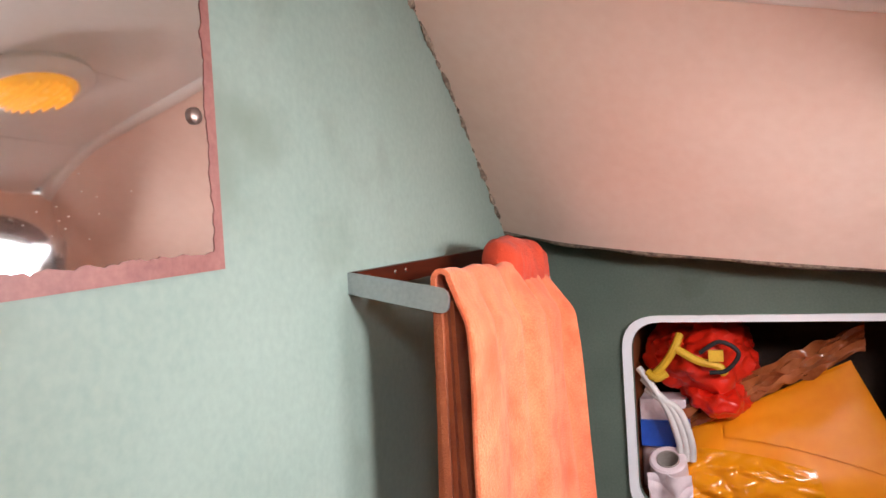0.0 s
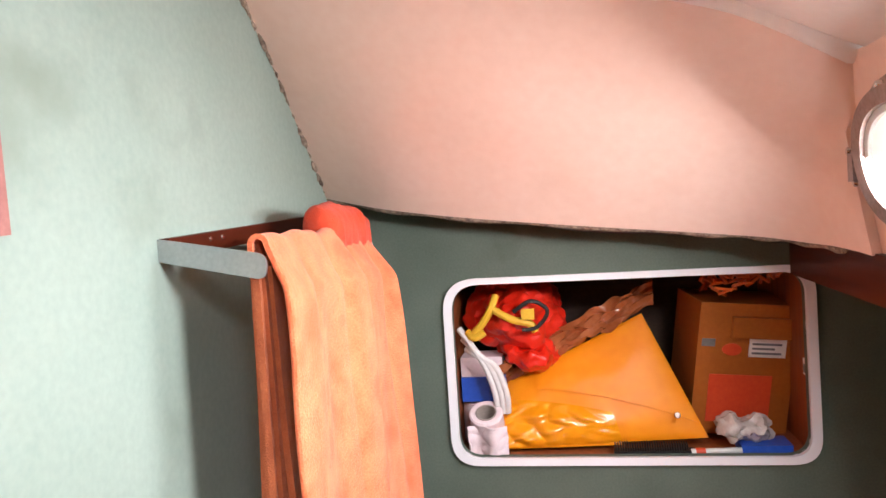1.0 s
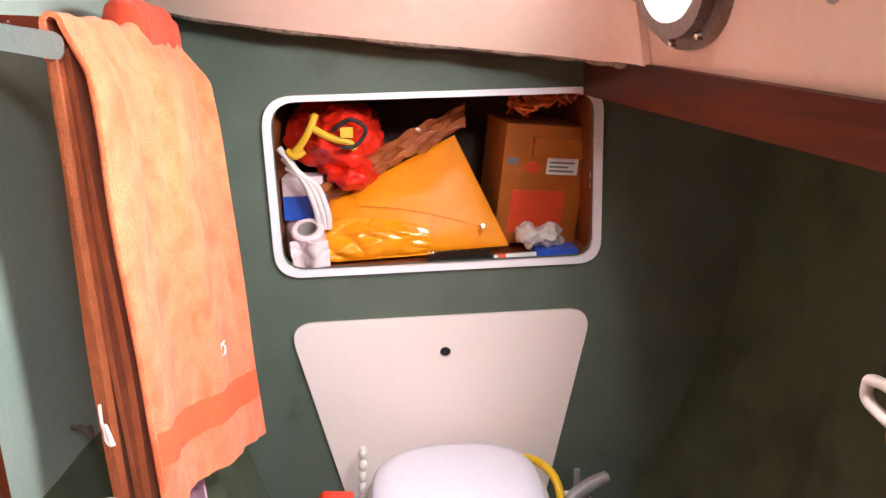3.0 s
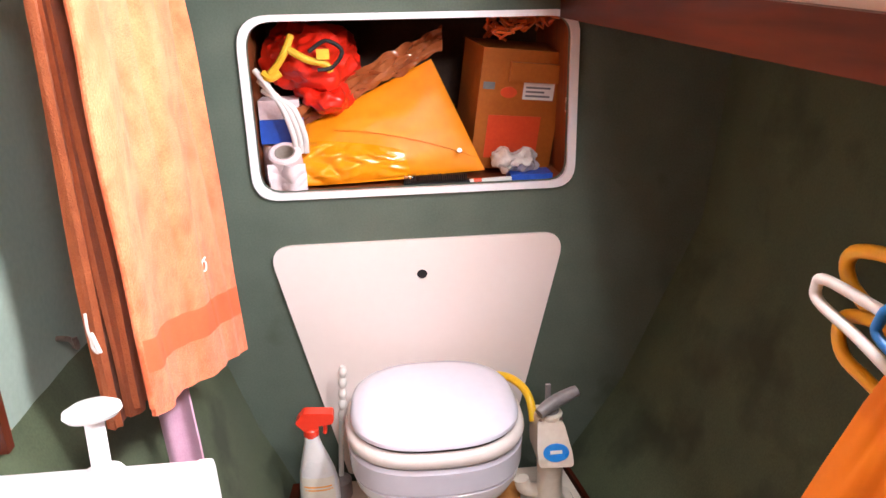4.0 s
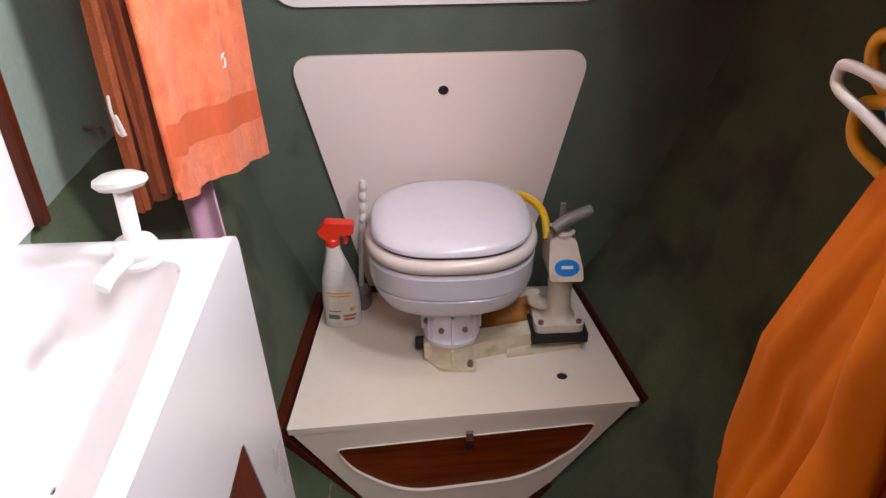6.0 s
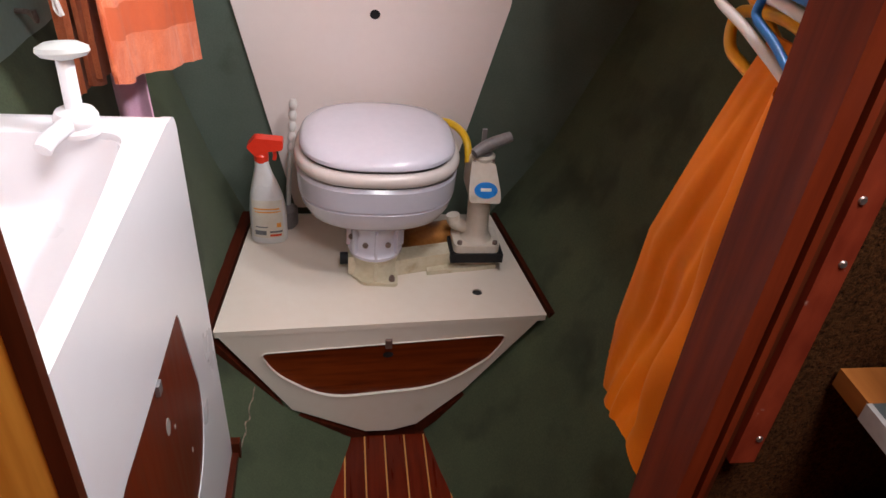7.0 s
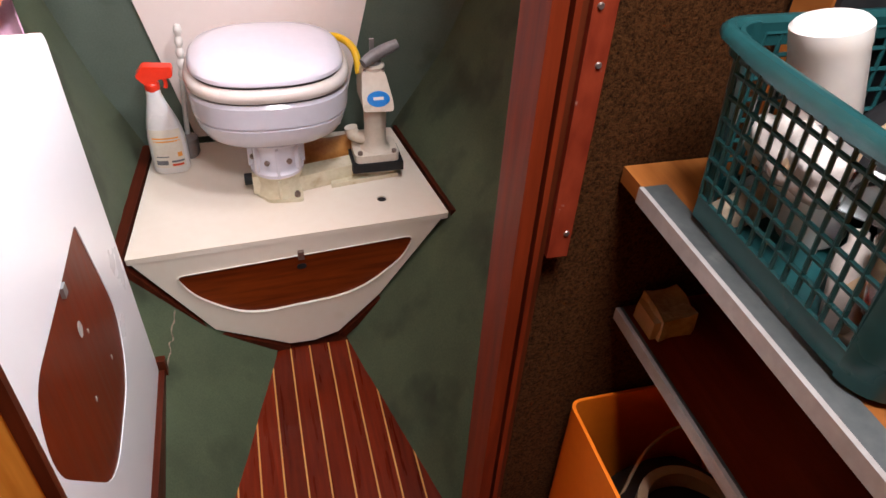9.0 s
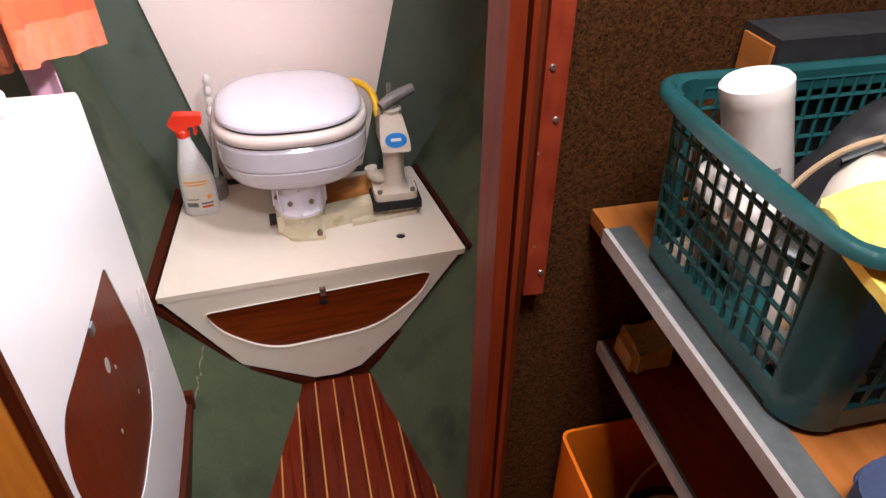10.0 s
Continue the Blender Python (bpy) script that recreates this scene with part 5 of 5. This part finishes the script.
carton = thing("ochre_carton", (0.22, 0.17, 1.042), "ochre and red printed cardboard carton with a white label", "carton")
CM = Matrix.Translation((0.222, 0.135, 1.092)) @ pose(0, 0, 0, 6, 6, 10) @ Matrix.Diagonal((1.13, 1, 1.02, 1))
cb = lambda x0, x1, y0, y1, z0, z1, w=0.0: B(x0, x1, y0, y1, z0, z1, w, CM)
part("body", cb(-0.085, 0.085, 0, 0.14, -0.045, 0.215, 0.003), CARTON, carton)
part("red_panel", cb(-0.06, 0.05, -0.0015, 0.0005, -0.02, 0.075), CARTON_RED, carton, "red printed panel")
part("flap", B(-0.03, 0.08, -0.012, -0.001, 0.15, 0.19, 0.002, CM), CARTON, carton)
part("round_print", prism(ellipse(-0.025, 0.125, 0.017, 0.012, 18), lambda u, v, d: CM @ Vector((u, d, v)), -0.002, 0.0005), CARTON_RED, carton)
part("dark_print", cb(-0.078, -0.055, -0.0015, 0.0005, 0.13, 0.145), INK, carton)
clab = part("label", cb(0.004, 0.068, -0.003, -0.001, 0.112, 0.148), LABEL, carton, "white paper label with grey bars")
for k in range(3):
    part("label_bar", cb(0.009, 0.06 - 0.012 * (k == 1), -0.004, -0.003, 0.118 + 0.009 * k, 0.122 + 0.009 * k), INK, clab)
tagb = thing("side_tag", (0.316, 0.02, 1.2), "small green and white printed tag on the locker side", "tag")
part("tag", B(0.318, 0.3205, 0.02, 0.05, 1.185, 1.215), LABEL, tagb)
part("print", B(0.3165, 0.318, 0.026, 0.044, 1.19, 1.205), TEAL, tagb)

film_bag = thing("crumpled_film", (0.2, 0.08, 1.05), "crumpled pale plastic film bundle", "plastic bag")
bm = bmesh.new()
bmesh.ops.create_icosphere(bm, subdivisions=4, radius=1.0, matrix=Matrix.Translation((0.215, 0.072, 1.078)) @ Matrix.Diagonal((0.05, 0.032, 0.032, 1)))
part("film", crumple(crumple(bm, 0.03, 26, 3), 0.012, 70, 5), FILM, film_bag)
bluef = thing("blue_pack", (0.24, 0.06, 1.042), "flat dark blue packet", "packet")
part("packet", B(0.2, 0.29, 0.03, 0.09, 1.0425, 1.058, 0.004), BLUE, bluef)
brushb = thing("black_brush", (0.06, 0.03, 1.045), "black bristle brush lying on the locker floor", "brush")
part("back", B(-0.03, 0.115, 0.022, 0.045, 1.0425, 1.052, 0.004), BLACK, brushb)
bm = bmesh.new()
for i in range(30):
    box(bm, -0.028 + i * 0.0045, -0.0265 + i * 0.0045, 0.02, 0.04, 1.052, 1.064 + 0.004 * random.random())
part("bristles", bm, BLACK, brushb)
pens = thing("red_tool", (0.16, 0.03, 1.045), "pale tool with a red handle", "tool")
part("shaft", tube([(0.11, 0.026, 1.049), (0.2, 0.03, 1.05)], 0.006, 10, curve=False), TAP, pens)
part("grip", tube([(0.118, 0.0265, 1.049), (0.135, 0.0275, 1.049)], 0.0075, 10, curve=False), CARTON_RED, pens)
flowers = thing("orange_netting", (0.24, 0.1, 1.36), "bundle of orange netting under the locker top", "netting")
bm = bmesh.new()
for i in range(40):
    c = Vector((0.17 + 0.13 * random.random(), 0.05 + 0.12 * random.random(), 1.345 + 0.06 * random.random()))
    tube([c + Vector((random.uniform(-0.02, 0.02), random.uniform(-0.02, 0.02), random.uniform(-0.015, 0.015))) for _ in range(4)], 0.003, 5, bm=bm, steps=3)
part("netting", bm, NETTING, flowers, kind="stuff")
part("cord", tube([(0.16, 0.1, 1.37), (0.17, 0.1, 1.43)], 0.003, 6, curve=False), NETTING, flowers)
hose = thing("white_hoses", (-0.29, 0.05, 1.2), "bent white hoses beside the rolls", "hose")
for k in range(3):
    part("hose", tube([(-0.318 + 0.006 * k, 0.06, 1.29 - 0.02 * k), (-0.295 + 0.006 * k, 0.045, 1.262 - 0.012 * k), (-0.268 + 0.01 * k, 0.045, 1.215), (-0.252 + 0.011 * k, 0.05, 1.16), (-0.25 + 0.01 * k, 0.06, 1.12)], 0.0065, 10), HOSE, hose)


def roll(x, y, z, m, name):
    t = thing(name, (x, y, z), "pinkish toilet paper roll on the locker floor", "paper roll", "paper rolls in the locker")
    part("paper", lathe([(0.0135, 0.003), (0.032, 0.0), (0.034, 0.004), (0.0335, 0.085), (0.03, 0.088), (0.0215, 0.088), (0.0205, 0.05), (0.0205, 0.01)], at=(x, y, z), n=28, m=m), PAPER, t)
    part("tube", lathe([(0.0195, 0.012), (0.0203, 0.0885), (0.0185, 0.0885), (0.018, 0.02)], at=(x, y, z), n=20, m=m), CARD, t)


roll(0, 0, 0, Matrix.Translation((-0.272, 0.085, 1.052)) @ pose(0, 0, 0, 32, 0, 0), "paper_roll")
roll(-0.298, 0.14, 1.042, Matrix.Translation((0, 0, 0)), "paper_roll")
wrap = thing("paper_wrap", (-0.25, 0.05, 1.045), "crumpled white tissue hanging off a roll", "tissue")
part("tissue", crumple(sheet(lambda u, v: Vector((-0.305 + 0.075 * u, 0.024 + 0.012 * math.sin(u * 7) - 0.012 * v, 1.043 + 0.062 * v)), 20, 18, 0.002), 0.008, 40, 2), PAPER, wrap)
bpack = thing("blue_pink_pack", (-0.3, 0.1, 1.1), "blue and pink paper packaging behind the rolls", "packaging")
part("blue", B(-0.325, -0.235, 0.09, 0.17, 1.135, 1.185, 0.008), BLUE, bpack)
part("pink", B(-0.325, -0.24, 0.095, 0.17, 1.1855, 1.225, 0.008), PAPER, bpack)

# ---- floor strip ----
strip = thing("floor", (0.03, -0.6, 0.0), "dark mahogany floor planks with pale maple inlay strips", "floor", kind="structure")


def edge_l(y):
    return -0.05 - 0.3 * max(0, -0.45 - y)


def edge_r(y):
    return 0.12 + 0.25 * max(0, -0.45 - y)


def clip_strip(x0, x1, y0, y1):
    """Outline of one plank between the slanting edges of the strip."""
    poly = [(x0, y0), (x1, y0), (x1, y1), (x0, y1)]
    for sgn, e0, e1 in ((1, (edge_l(y0), y0), (edge_l(y1), y1)), (-1, (edge_r(y0), y0), (edge_r(y1), y1))):
        out = []
        side = lambda p: sgn * (p[0] - (e0[0] + (e1[0] - e0[0]) * (p[1] - e0[1]) / (e1[1] - e0[1])))
        for i in range(len(poly)):
            p, q = poly[i - 1], poly[i]
            a, b = side(p), side(q)
            if a * b < 0:
                t = a / (a - b)
                out.append((p[0] + (q[0] - p[0]) * t, p[1] + (q[1] - p[1]) * t))
            if b >= 0:
                out.append(q)
        poly = out
        if len(poly) < 3:
            return None
    return poly


for k in range(-6, 8):
    x = 0.0245 + 0.0465 * k
    for name, a, b, m_, h in (("plank", x + 0.0018, x + 0.0447, PLANK, 0.0), ("inlay", x - 0.0016, x + 0.0016, CAULK, -0.0006)):
        for y0, y1 in ((-1.24, -0.452),):
            poly = clip_strip(a, b, y0, y1)
            if poly:
                part(name, prism(poly, "z", -0.011, h), m_, strip, smooth=False)
structure("threshold", B(-0.3, 0.4, -1.32, -1.242, -0.011, 0.012, 0.004), DARKWOOD, "dark wooden door sill", category="sill")
structure("cabin_floor", B(-0.95, 0.62, -2.7, -1.322, -0.011, 0.0), PLANK, "dark plank cabin floor", category="floor")

# ---- shelves beyond the door ----
def shelf(x0, z, name, lab):
    s = thing(name, (x0, -1.6, z), lab, "shelf", "shelves beside the doorway")
    upper = z > 0.9
    part("board", B(x0 + 0.001, 0.618, -2.1, -1.266 - 0.0205, z - 0.0145, z, 0.001), SHELFWOOD if upper else RED_BOARD, s)
    part("edge_strip", B(x0 - 0.003, x0 + 0.0008, -2.1, DOOR_Y - (0.034 if upper else 0.0035), z - 0.0115, z + 0.002, 0.001), EDGE_STRIP, s, "pale metal edge strip")
    # same metal strip seen from above, its shade put into a darker grey
    part("shaded_top_strip", B(x0 + 0.001, x0 + (0.0205 if upper else 0.004), -2.1, DOOR_Y - (0.034 if upper else 0.0035), z + 0.0002, z + 0.0018, 0.0004), GREY_TRIM, s, "top flange, grey darkened for its shaded face")
    return s


shelf(0.2445, 1.018, "upper_shelf", "pine shelf with a grey metal edge strip")
shelf(0.2755, 0.859, "lower_shelf", "dark wooden shelf with a grey metal edge strip")
batten = thing("red_batten", (0.208, DOOR_Y, 1.2), "worn red-painted batten screwed to the carpeted bulkhead", "batten")
part("strip", B(0.1865, 0.2045, DOOR_Y - 0.014, DOOR_Y + 0.0015, 0.943, 1.88, 0.003), BATTEN, batten)
for x, z in ((0.2, 0.967), (0.1985, 1.111), (0.192, 1.152), (0.198, 1.3)):
    part("screw", lathe([(0.0027, 0), (0.002, 0.0012)], n=10, m=Matrix.Translation((x, DOOR_Y - 0.014, z)) @ pose(0, 0, 0, 90, 0, 0)), BRONZE, batten)

# basket
bask = thing("teal_basket", (0.38, -1.43, 1.01), "teal plastic lattice basket full of odds and ends", "basket")
BZ0, BZ1 = 1.0105, 1.142


def bk(t, v):
    """A point on the basket's wall: t runs round, v up."""
    g = 0.007 * v
    pts = [(0.276 - g, -1.34 + g), (0.276 - g, -1.528 - g), (0.52 + g, -1.528 - g), (0.52 + g, -1.34 + g)]
    r = rounded(pts, 0.02, 4)
    k = t * len(r)
    a, b = r[int(k) % len(r)], r[(int(k) + 1) % len(r)]
    f = k - int(k)
    return Vector((a[0] + (b[0] - a[0]) * f, a[1] + (b[1] - a[1]) * f, BZ0 + (BZ1 - BZ0) * v))


def face_bars(bm, p00, p10, p01, p11, nu, nv, w=0.0035):
    q = lambda u, v: p00.lerp(p10, u).lerp(p01.lerp(p11, u), v)
    for i in range(nu + 1):
        tube([q(i / nu, 0), q(i / nu, 1)], w * 0.5, 5, curve=False, bm=bm)
    for j in range(nv + 1):
        tube([q(0, j / nv), q(1, j / nv)], w * 0.5, 5, curve=False, bm=bm)


V = Vector
for name, a, b, nu in (("side_lattice", (0.2755, -1.355), (0.2755, -1.505), 13), ("side_lattice", (0.52, -1.355), (0.52, -1.505), 13), ("end_lattice", (0.3, -1.5285), (0.495, -1.5285), 16), ("end_lattice", (0.3, -1.34), (0.495, -1.34), 16)):
    nx = Vector((a[0] - 0.4, 0, 0)).normalized() if a[0] == b[0] else Vector((0, a[1] + 1.434, 0)).normalized()
    bm = bmesh.new()
    lo, hi = BZ0 + 0.02, BZ1 - 0.006
    o = nx * 0.007
    face_bars(bm, V((*a, lo)) + o * 0.17, V((*b, lo)) + o * 0.17, V((*a, hi)) + o * 0.86, V((*b, hi)) + o * 0.86, nu, 7)
    part(name, bm, TEAL, bask)
    part("lower_band", prism([(0, lo), (1, lo), (1, BZ0 + 0.004), (0, BZ0 + 0.004)], lambda u, v, d, a=a, b=b, nx=nx: V((a[0] + (b[0] - a[0]) * u, a[1] + (b[1] - a[1]) * u, v)) + nx * (d + 0.001), -0.001, 0.0015), TEAL, bask)
for cx, cy in ((0.276, -1.34), (0.276, -1.528), (0.52, -1.528), (0.52, -1.34)):
    sx, sy = (1 if cx < 0.4 else -1), (-1 if cy > -1.43 else 1)
    def corner(u, v, cx=cx, cy=cy, sx=sx, sy=sy):
        g = 0.007 * v
        a = math.pi / 2 * u
        r = 0.024
        ox, oy = cx - sx * g, cy - sy * g
        return V((ox + sx * r * (1 - math.sin(a)), oy + sy * r * (1 - math.cos(a)), BZ0 + 0.002 + (BZ1 - BZ0) * v))
    part("corner_post", sheet(corner, 8, 6, 0.003), TEAL, bask)
part("base", B(0.282, 0.514, -1.522, -1.346, BZ0, BZ0 + 0.004, 0.002), TEAL, bask)


def rim_f(u, v):
    p, c = bk(u, 1.0), V((0.398, -1.434, 0))
    nrm = V((p.x - c.x, p.y - c.y, 0))
    nrm = V((math.copysign(1, nrm.x) if abs(nrm.x) > 0.118 else 0, math.copysign(1, nrm.y) if abs(nrm.y) > 0.09 else 0, 0)).normalized()
    prof = [(0.0, -0.014), (0.0, 0.0), (0.002, 0.002), (0.005, 0.0018), (0.0065, 0.0), (0.007, -0.0035)]
    k = min(int(v * 5), 4)
    f = v * 5 - k
    o, h = prof[k][0] + (prof[k + 1][0] - prof[k][0]) * f, prof[k][1] + (prof[k + 1][1] - prof[k][1]) * f
    grip = 1 / (1 + math.exp((abs(p.y + 1.434) - 0.055) * 700)) if abs(p.x - 0.398) > 0.1 else 0
    return p + nrm * o * (1 + 0.35 * grip) + V((0, 0, h - 0.003 * grip * max(0.0, v - 0.6) * 2.5))


part("rim", sheet(rim_f, 120, 10, 0.002), TEAL, bask, "flanged teal rim")

can = thing("white_canister", (0.34, -1.372, 1.02), "white cylindrical canister with grey print bars in the basket", "canister")
CMX = Matrix.Translation((0.354, -1.392, 1.0155)) @ Matrix.Rotation(radians(15), 4, Vector((-0.57, -0.82, 0)))
part("body", lathe([(0.0205, 0), (0.022, 0.003), (0.022, 0.133), (0.0225, 0.134), (0.0225, 0.145), (0.02, 0.1475), (0.004, 0.148)], n=32, m=CMX), PL_WHITE, can)
for k, (a0, a1) in enumerate(((215, 275), (218, 262), (205, 270), (222, 275))):
    part("print_bar", sheet(lambda u, v, k=k, a0=a0, a1=a1: CMX @ V((0.0223 * math.cos(radians(a0 + (a1 - a0) * u)), 0.0223 * math.sin(radians(a0 + (a1 - a0) * u)), 0.088 - 0.011 * k + 0.004 * v)), 10, 1), INK if k < 2 else TAP, can)
shaver = thing("corded_shaver", (0.43, -1.46, 1.1), "cream corded appliance with a coiled cable in the basket", "appliance")
part("body", lathe([(0.022, 0), (0.034, 0.006), (0.036, 0.03), (0.03, 0.048), (0.017, 0.062), (0.009, 0.066)], n=28, m=Matrix.Translation((0.362, -1.452, 1.082)) @ pose(0, 0, 0, 14, -12, 30)), PUMP, shaver)
part("cable", tube([(0.318, -1.425, 1.085), (0.323, -1.425, 1.11), (0.336, -1.434, 1.135), (0.352, -1.446, 1.15), (0.362, -1.455, 1.152), (0.352, -1.462, 1.15), (0.348, -1.452, 1.151), (0.362, -1.444, 1.15), (0.39, -1.45, 1.12), (0.395, -1.46, 1.1)], 0.0019, 8), PL_TAN, shaver)
ycloth = thing("yellow_cloth", (0.4, -1.5, 1.12), "folded bright yellow cloth on the basket's rim", "cloth")
part("cloth", sheet(lambda u, v: V((0.283 + 0.15 * u - 0.012 * math.sin(math.pi * v) * (1 - u), -1.486 - 0.062 * v + 0.006 * math.sin(u * 5) - 0.02 * u * v, 1.143 + 0.006 * u - 0.05 * v ** 2.2 * (0.55 + 0.45 * u) - 0.025 * max(0, 0.25 - v) + 0.004 * noise.noise(V((u * 4, v * 4, 2))))), 28, 22, 0.006), YELLOW_CLOTH, ycloth)
odds = thing("small_bottles", (0.36, -1.44, 1.03), "clear bags, tubes and small bottles packed in the basket", "clutter", kind="stuff")
pal = (CLEAR, TAP, FILM, PL_TAN, CLEAR, CARD, STONE, CARTON_RED)
for i in range(26):
    x, y, z = 0.302 + 0.17 * random.random() ** 1.8, -1.36 - 0.15 * random.random(), 1.022 + 0.055 * random.random()
    mm = Matrix.Translation((x, y, z)) @ pose(0, 0, 0, random.uniform(40, 110), random.uniform(-40, 40), random.uniform(0, 180))
    r = random.uniform(0.007, 0.014)
    part("bottle", lathe([(r * 0.8, -0.03), (r, -0.027), (r, 0.018), (r * 0.5, 0.026), (r * 0.5, 0.034), (r * 0.4, 0.035)], n=14, m=mm), pal[i % len(pal)], odds)
bm = bmesh.new()
bmesh.ops.create_icosphere(bm, subdivisions=4, radius=1.0, matrix=Matrix.Translation((0.3, -1.395, 1.082)) @ Matrix.Diagonal((0.014, 0.042, 0.022, 1)))
part("clear_bag", crumple(bm, 0.008, 60, 2), FILM, odds, "crinkled clear bag")

for ob, dx in ((bask, -0.015), (can, -0.027), (shaver, -0.022), (ycloth, -0.02), (odds, -0.013)):
    ob.location += Vector((dx, -0.01, 0.0112))

# black lump added to darken the basket's inside and hide its far lattice
wash = thing("basket_dark_lump", (0.43, -1.41, 1.03), "added black lump for the dark inside of the basket", "bag")
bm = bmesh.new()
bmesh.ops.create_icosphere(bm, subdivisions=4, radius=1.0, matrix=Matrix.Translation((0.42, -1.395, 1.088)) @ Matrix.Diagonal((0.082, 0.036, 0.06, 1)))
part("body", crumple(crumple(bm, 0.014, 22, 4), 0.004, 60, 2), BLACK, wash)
part("zip", tube([(0.352, -1.412, 1.12), (0.4, -1.418, 1.137), (0.46, -1.416, 1.134)], 0.0016, 6), GREY_TRIM, wash, "thin grey line across the black lump")

book = thing("brown_case", (0.5, -1.4, 1.02), "dark case with a wooden end standing behind the basket", "case")
part("body", B(0.345, 0.6, -1.333, -1.289, 1.0185, 1.172, 0.004), BLACK, book)
part("wooden_end", B(0.3425, 0.3455, -1.328, -1.293, 1.023, 1.166, 0.001), SHELFWOOD, book, "orange wooden end panel")
part("clasp", B(0.4, 0.425, -1.3345, -1.3328, 1.128, 1.14, 0.0005), GREY_TRIM, book, "dull metal clasp")
navy = thing("navy_bag", (0.36, -1.62, 1.01), "navy cloth bag on the shelf", "bag")
part("body", prism(rounded([(0.25, -1.7), (0.45, -1.7), (0.45, -1.567), (0.25, -1.578)], 0.03, 6), "z", 1.0202, 1.048, 0.012, None, 4), NAVY, navy)
part("piping", tube([(0.252, -1.69, 1.039), (0.256, -1.6, 1.042), (0.275, -1.578, 1.044), (0.36, -1.572, 1.044), (0.44, -1.57, 1.042)], 0.0025, 8), NAVY, navy)
blk = thing("foam_block", (0.33, -1.33, 0.838), "weathered brown block on the lower shelf", "block")
bm = B(0.29, 0.324, -1.336, -1.297, 0.86, 0.886, 0.008, None, 3)
bmesh.ops.subdivide_edges(bm, edges=bm.edges[:], cuts=2, use_grid_fill=True)
for q in bm.verts:
    q.co += Vector((0.004 * noise.noise(q.co * 70), 0.004 * noise.noise(q.co * 70 + Vector((9, 0, 0))), 0.006 * noise.noise(q.co * 60 + Vector((0, 7, 0))) * (1 if q.co.z > 0.865 else 0)))
    q.co.z = max(q.co.z, 0.8611)
part("block", bm, STONE, blk)
part("pale_side", crumple(B(0.284, 0.291, -1.333, -1.302, 0.8613, 0.88, 0.003, None, 3), 0.004, 80, 3), PL_TAN, blk, "paler left side of the block")
obin = thing("orange_bin", (0.35, -1.37, 0.5), "orange plastic bin under the lower shelf", "bin")
OB = rounded([(0.246, -1.29), (0.246, -1.5), (0.46, -1.5), (0.46, -1.29)], 0.014, 4)
OBI = rounded([(0.2495, -1.2935), (0.2495, -1.4965), (0.4565, -1.4965), (0.4565, -1.2935)], 0.011, 4)
part("tub", ring(OB, OBI, (0.35, -1.39), "z", 0.5, 0.735, 0.001), ORANGE_BOX, obin)
part("base", prism(OBI, "z", 0.5, 0.506), ORANGE_BOX, obin)
ringt = thing("tan_hoop", (0.34, -1.4, 0.645), "tan hoop of tape in the bin", "tape roll")
part("hoop", ring(ellipse(0.34, -1.4, 0.05, 0.05, 32), ellipse(0.34, -1.4, 0.04, 0.04, 32), (0.34, -1.4), "z", 0.645, 0.675, 0.002), PL_TAN, ringt)
# black lump fills the bin to near its rim
dark = thing("black_bin_filling", (0.38, -1.38, 0.51), "black lump and a tan cable filling the bin", "pouch")
bm = bmesh.new()
bmesh.ops.create_icosphere(bm, subdivisions=4, radius=1.0, matrix=Matrix.Translation((0.352, -1.392, 0.585)) @ Matrix.Diagonal((0.094, 0.092, 0.08, 1)))
part("pouch", crumple(bm, 0.02, 20, 5), BLACK, dark)
part("cable", tube([(0.3, -1.35, 0.63), (0.33, -1.33, 0.68), (0.38, -1.32, 0.69), (0.42, -1.35, 0.63), (0.4, -1.4, 0.6)], 0.0018, 8), PL_TAN, dark)
bshelf = structure("bin_shelf", B(0.16, 0.618, -2.1, DOOR_Y - 0.02, 0.48, 0.4995), DARKWOOD, "dark bottom shelf", category="shelf")
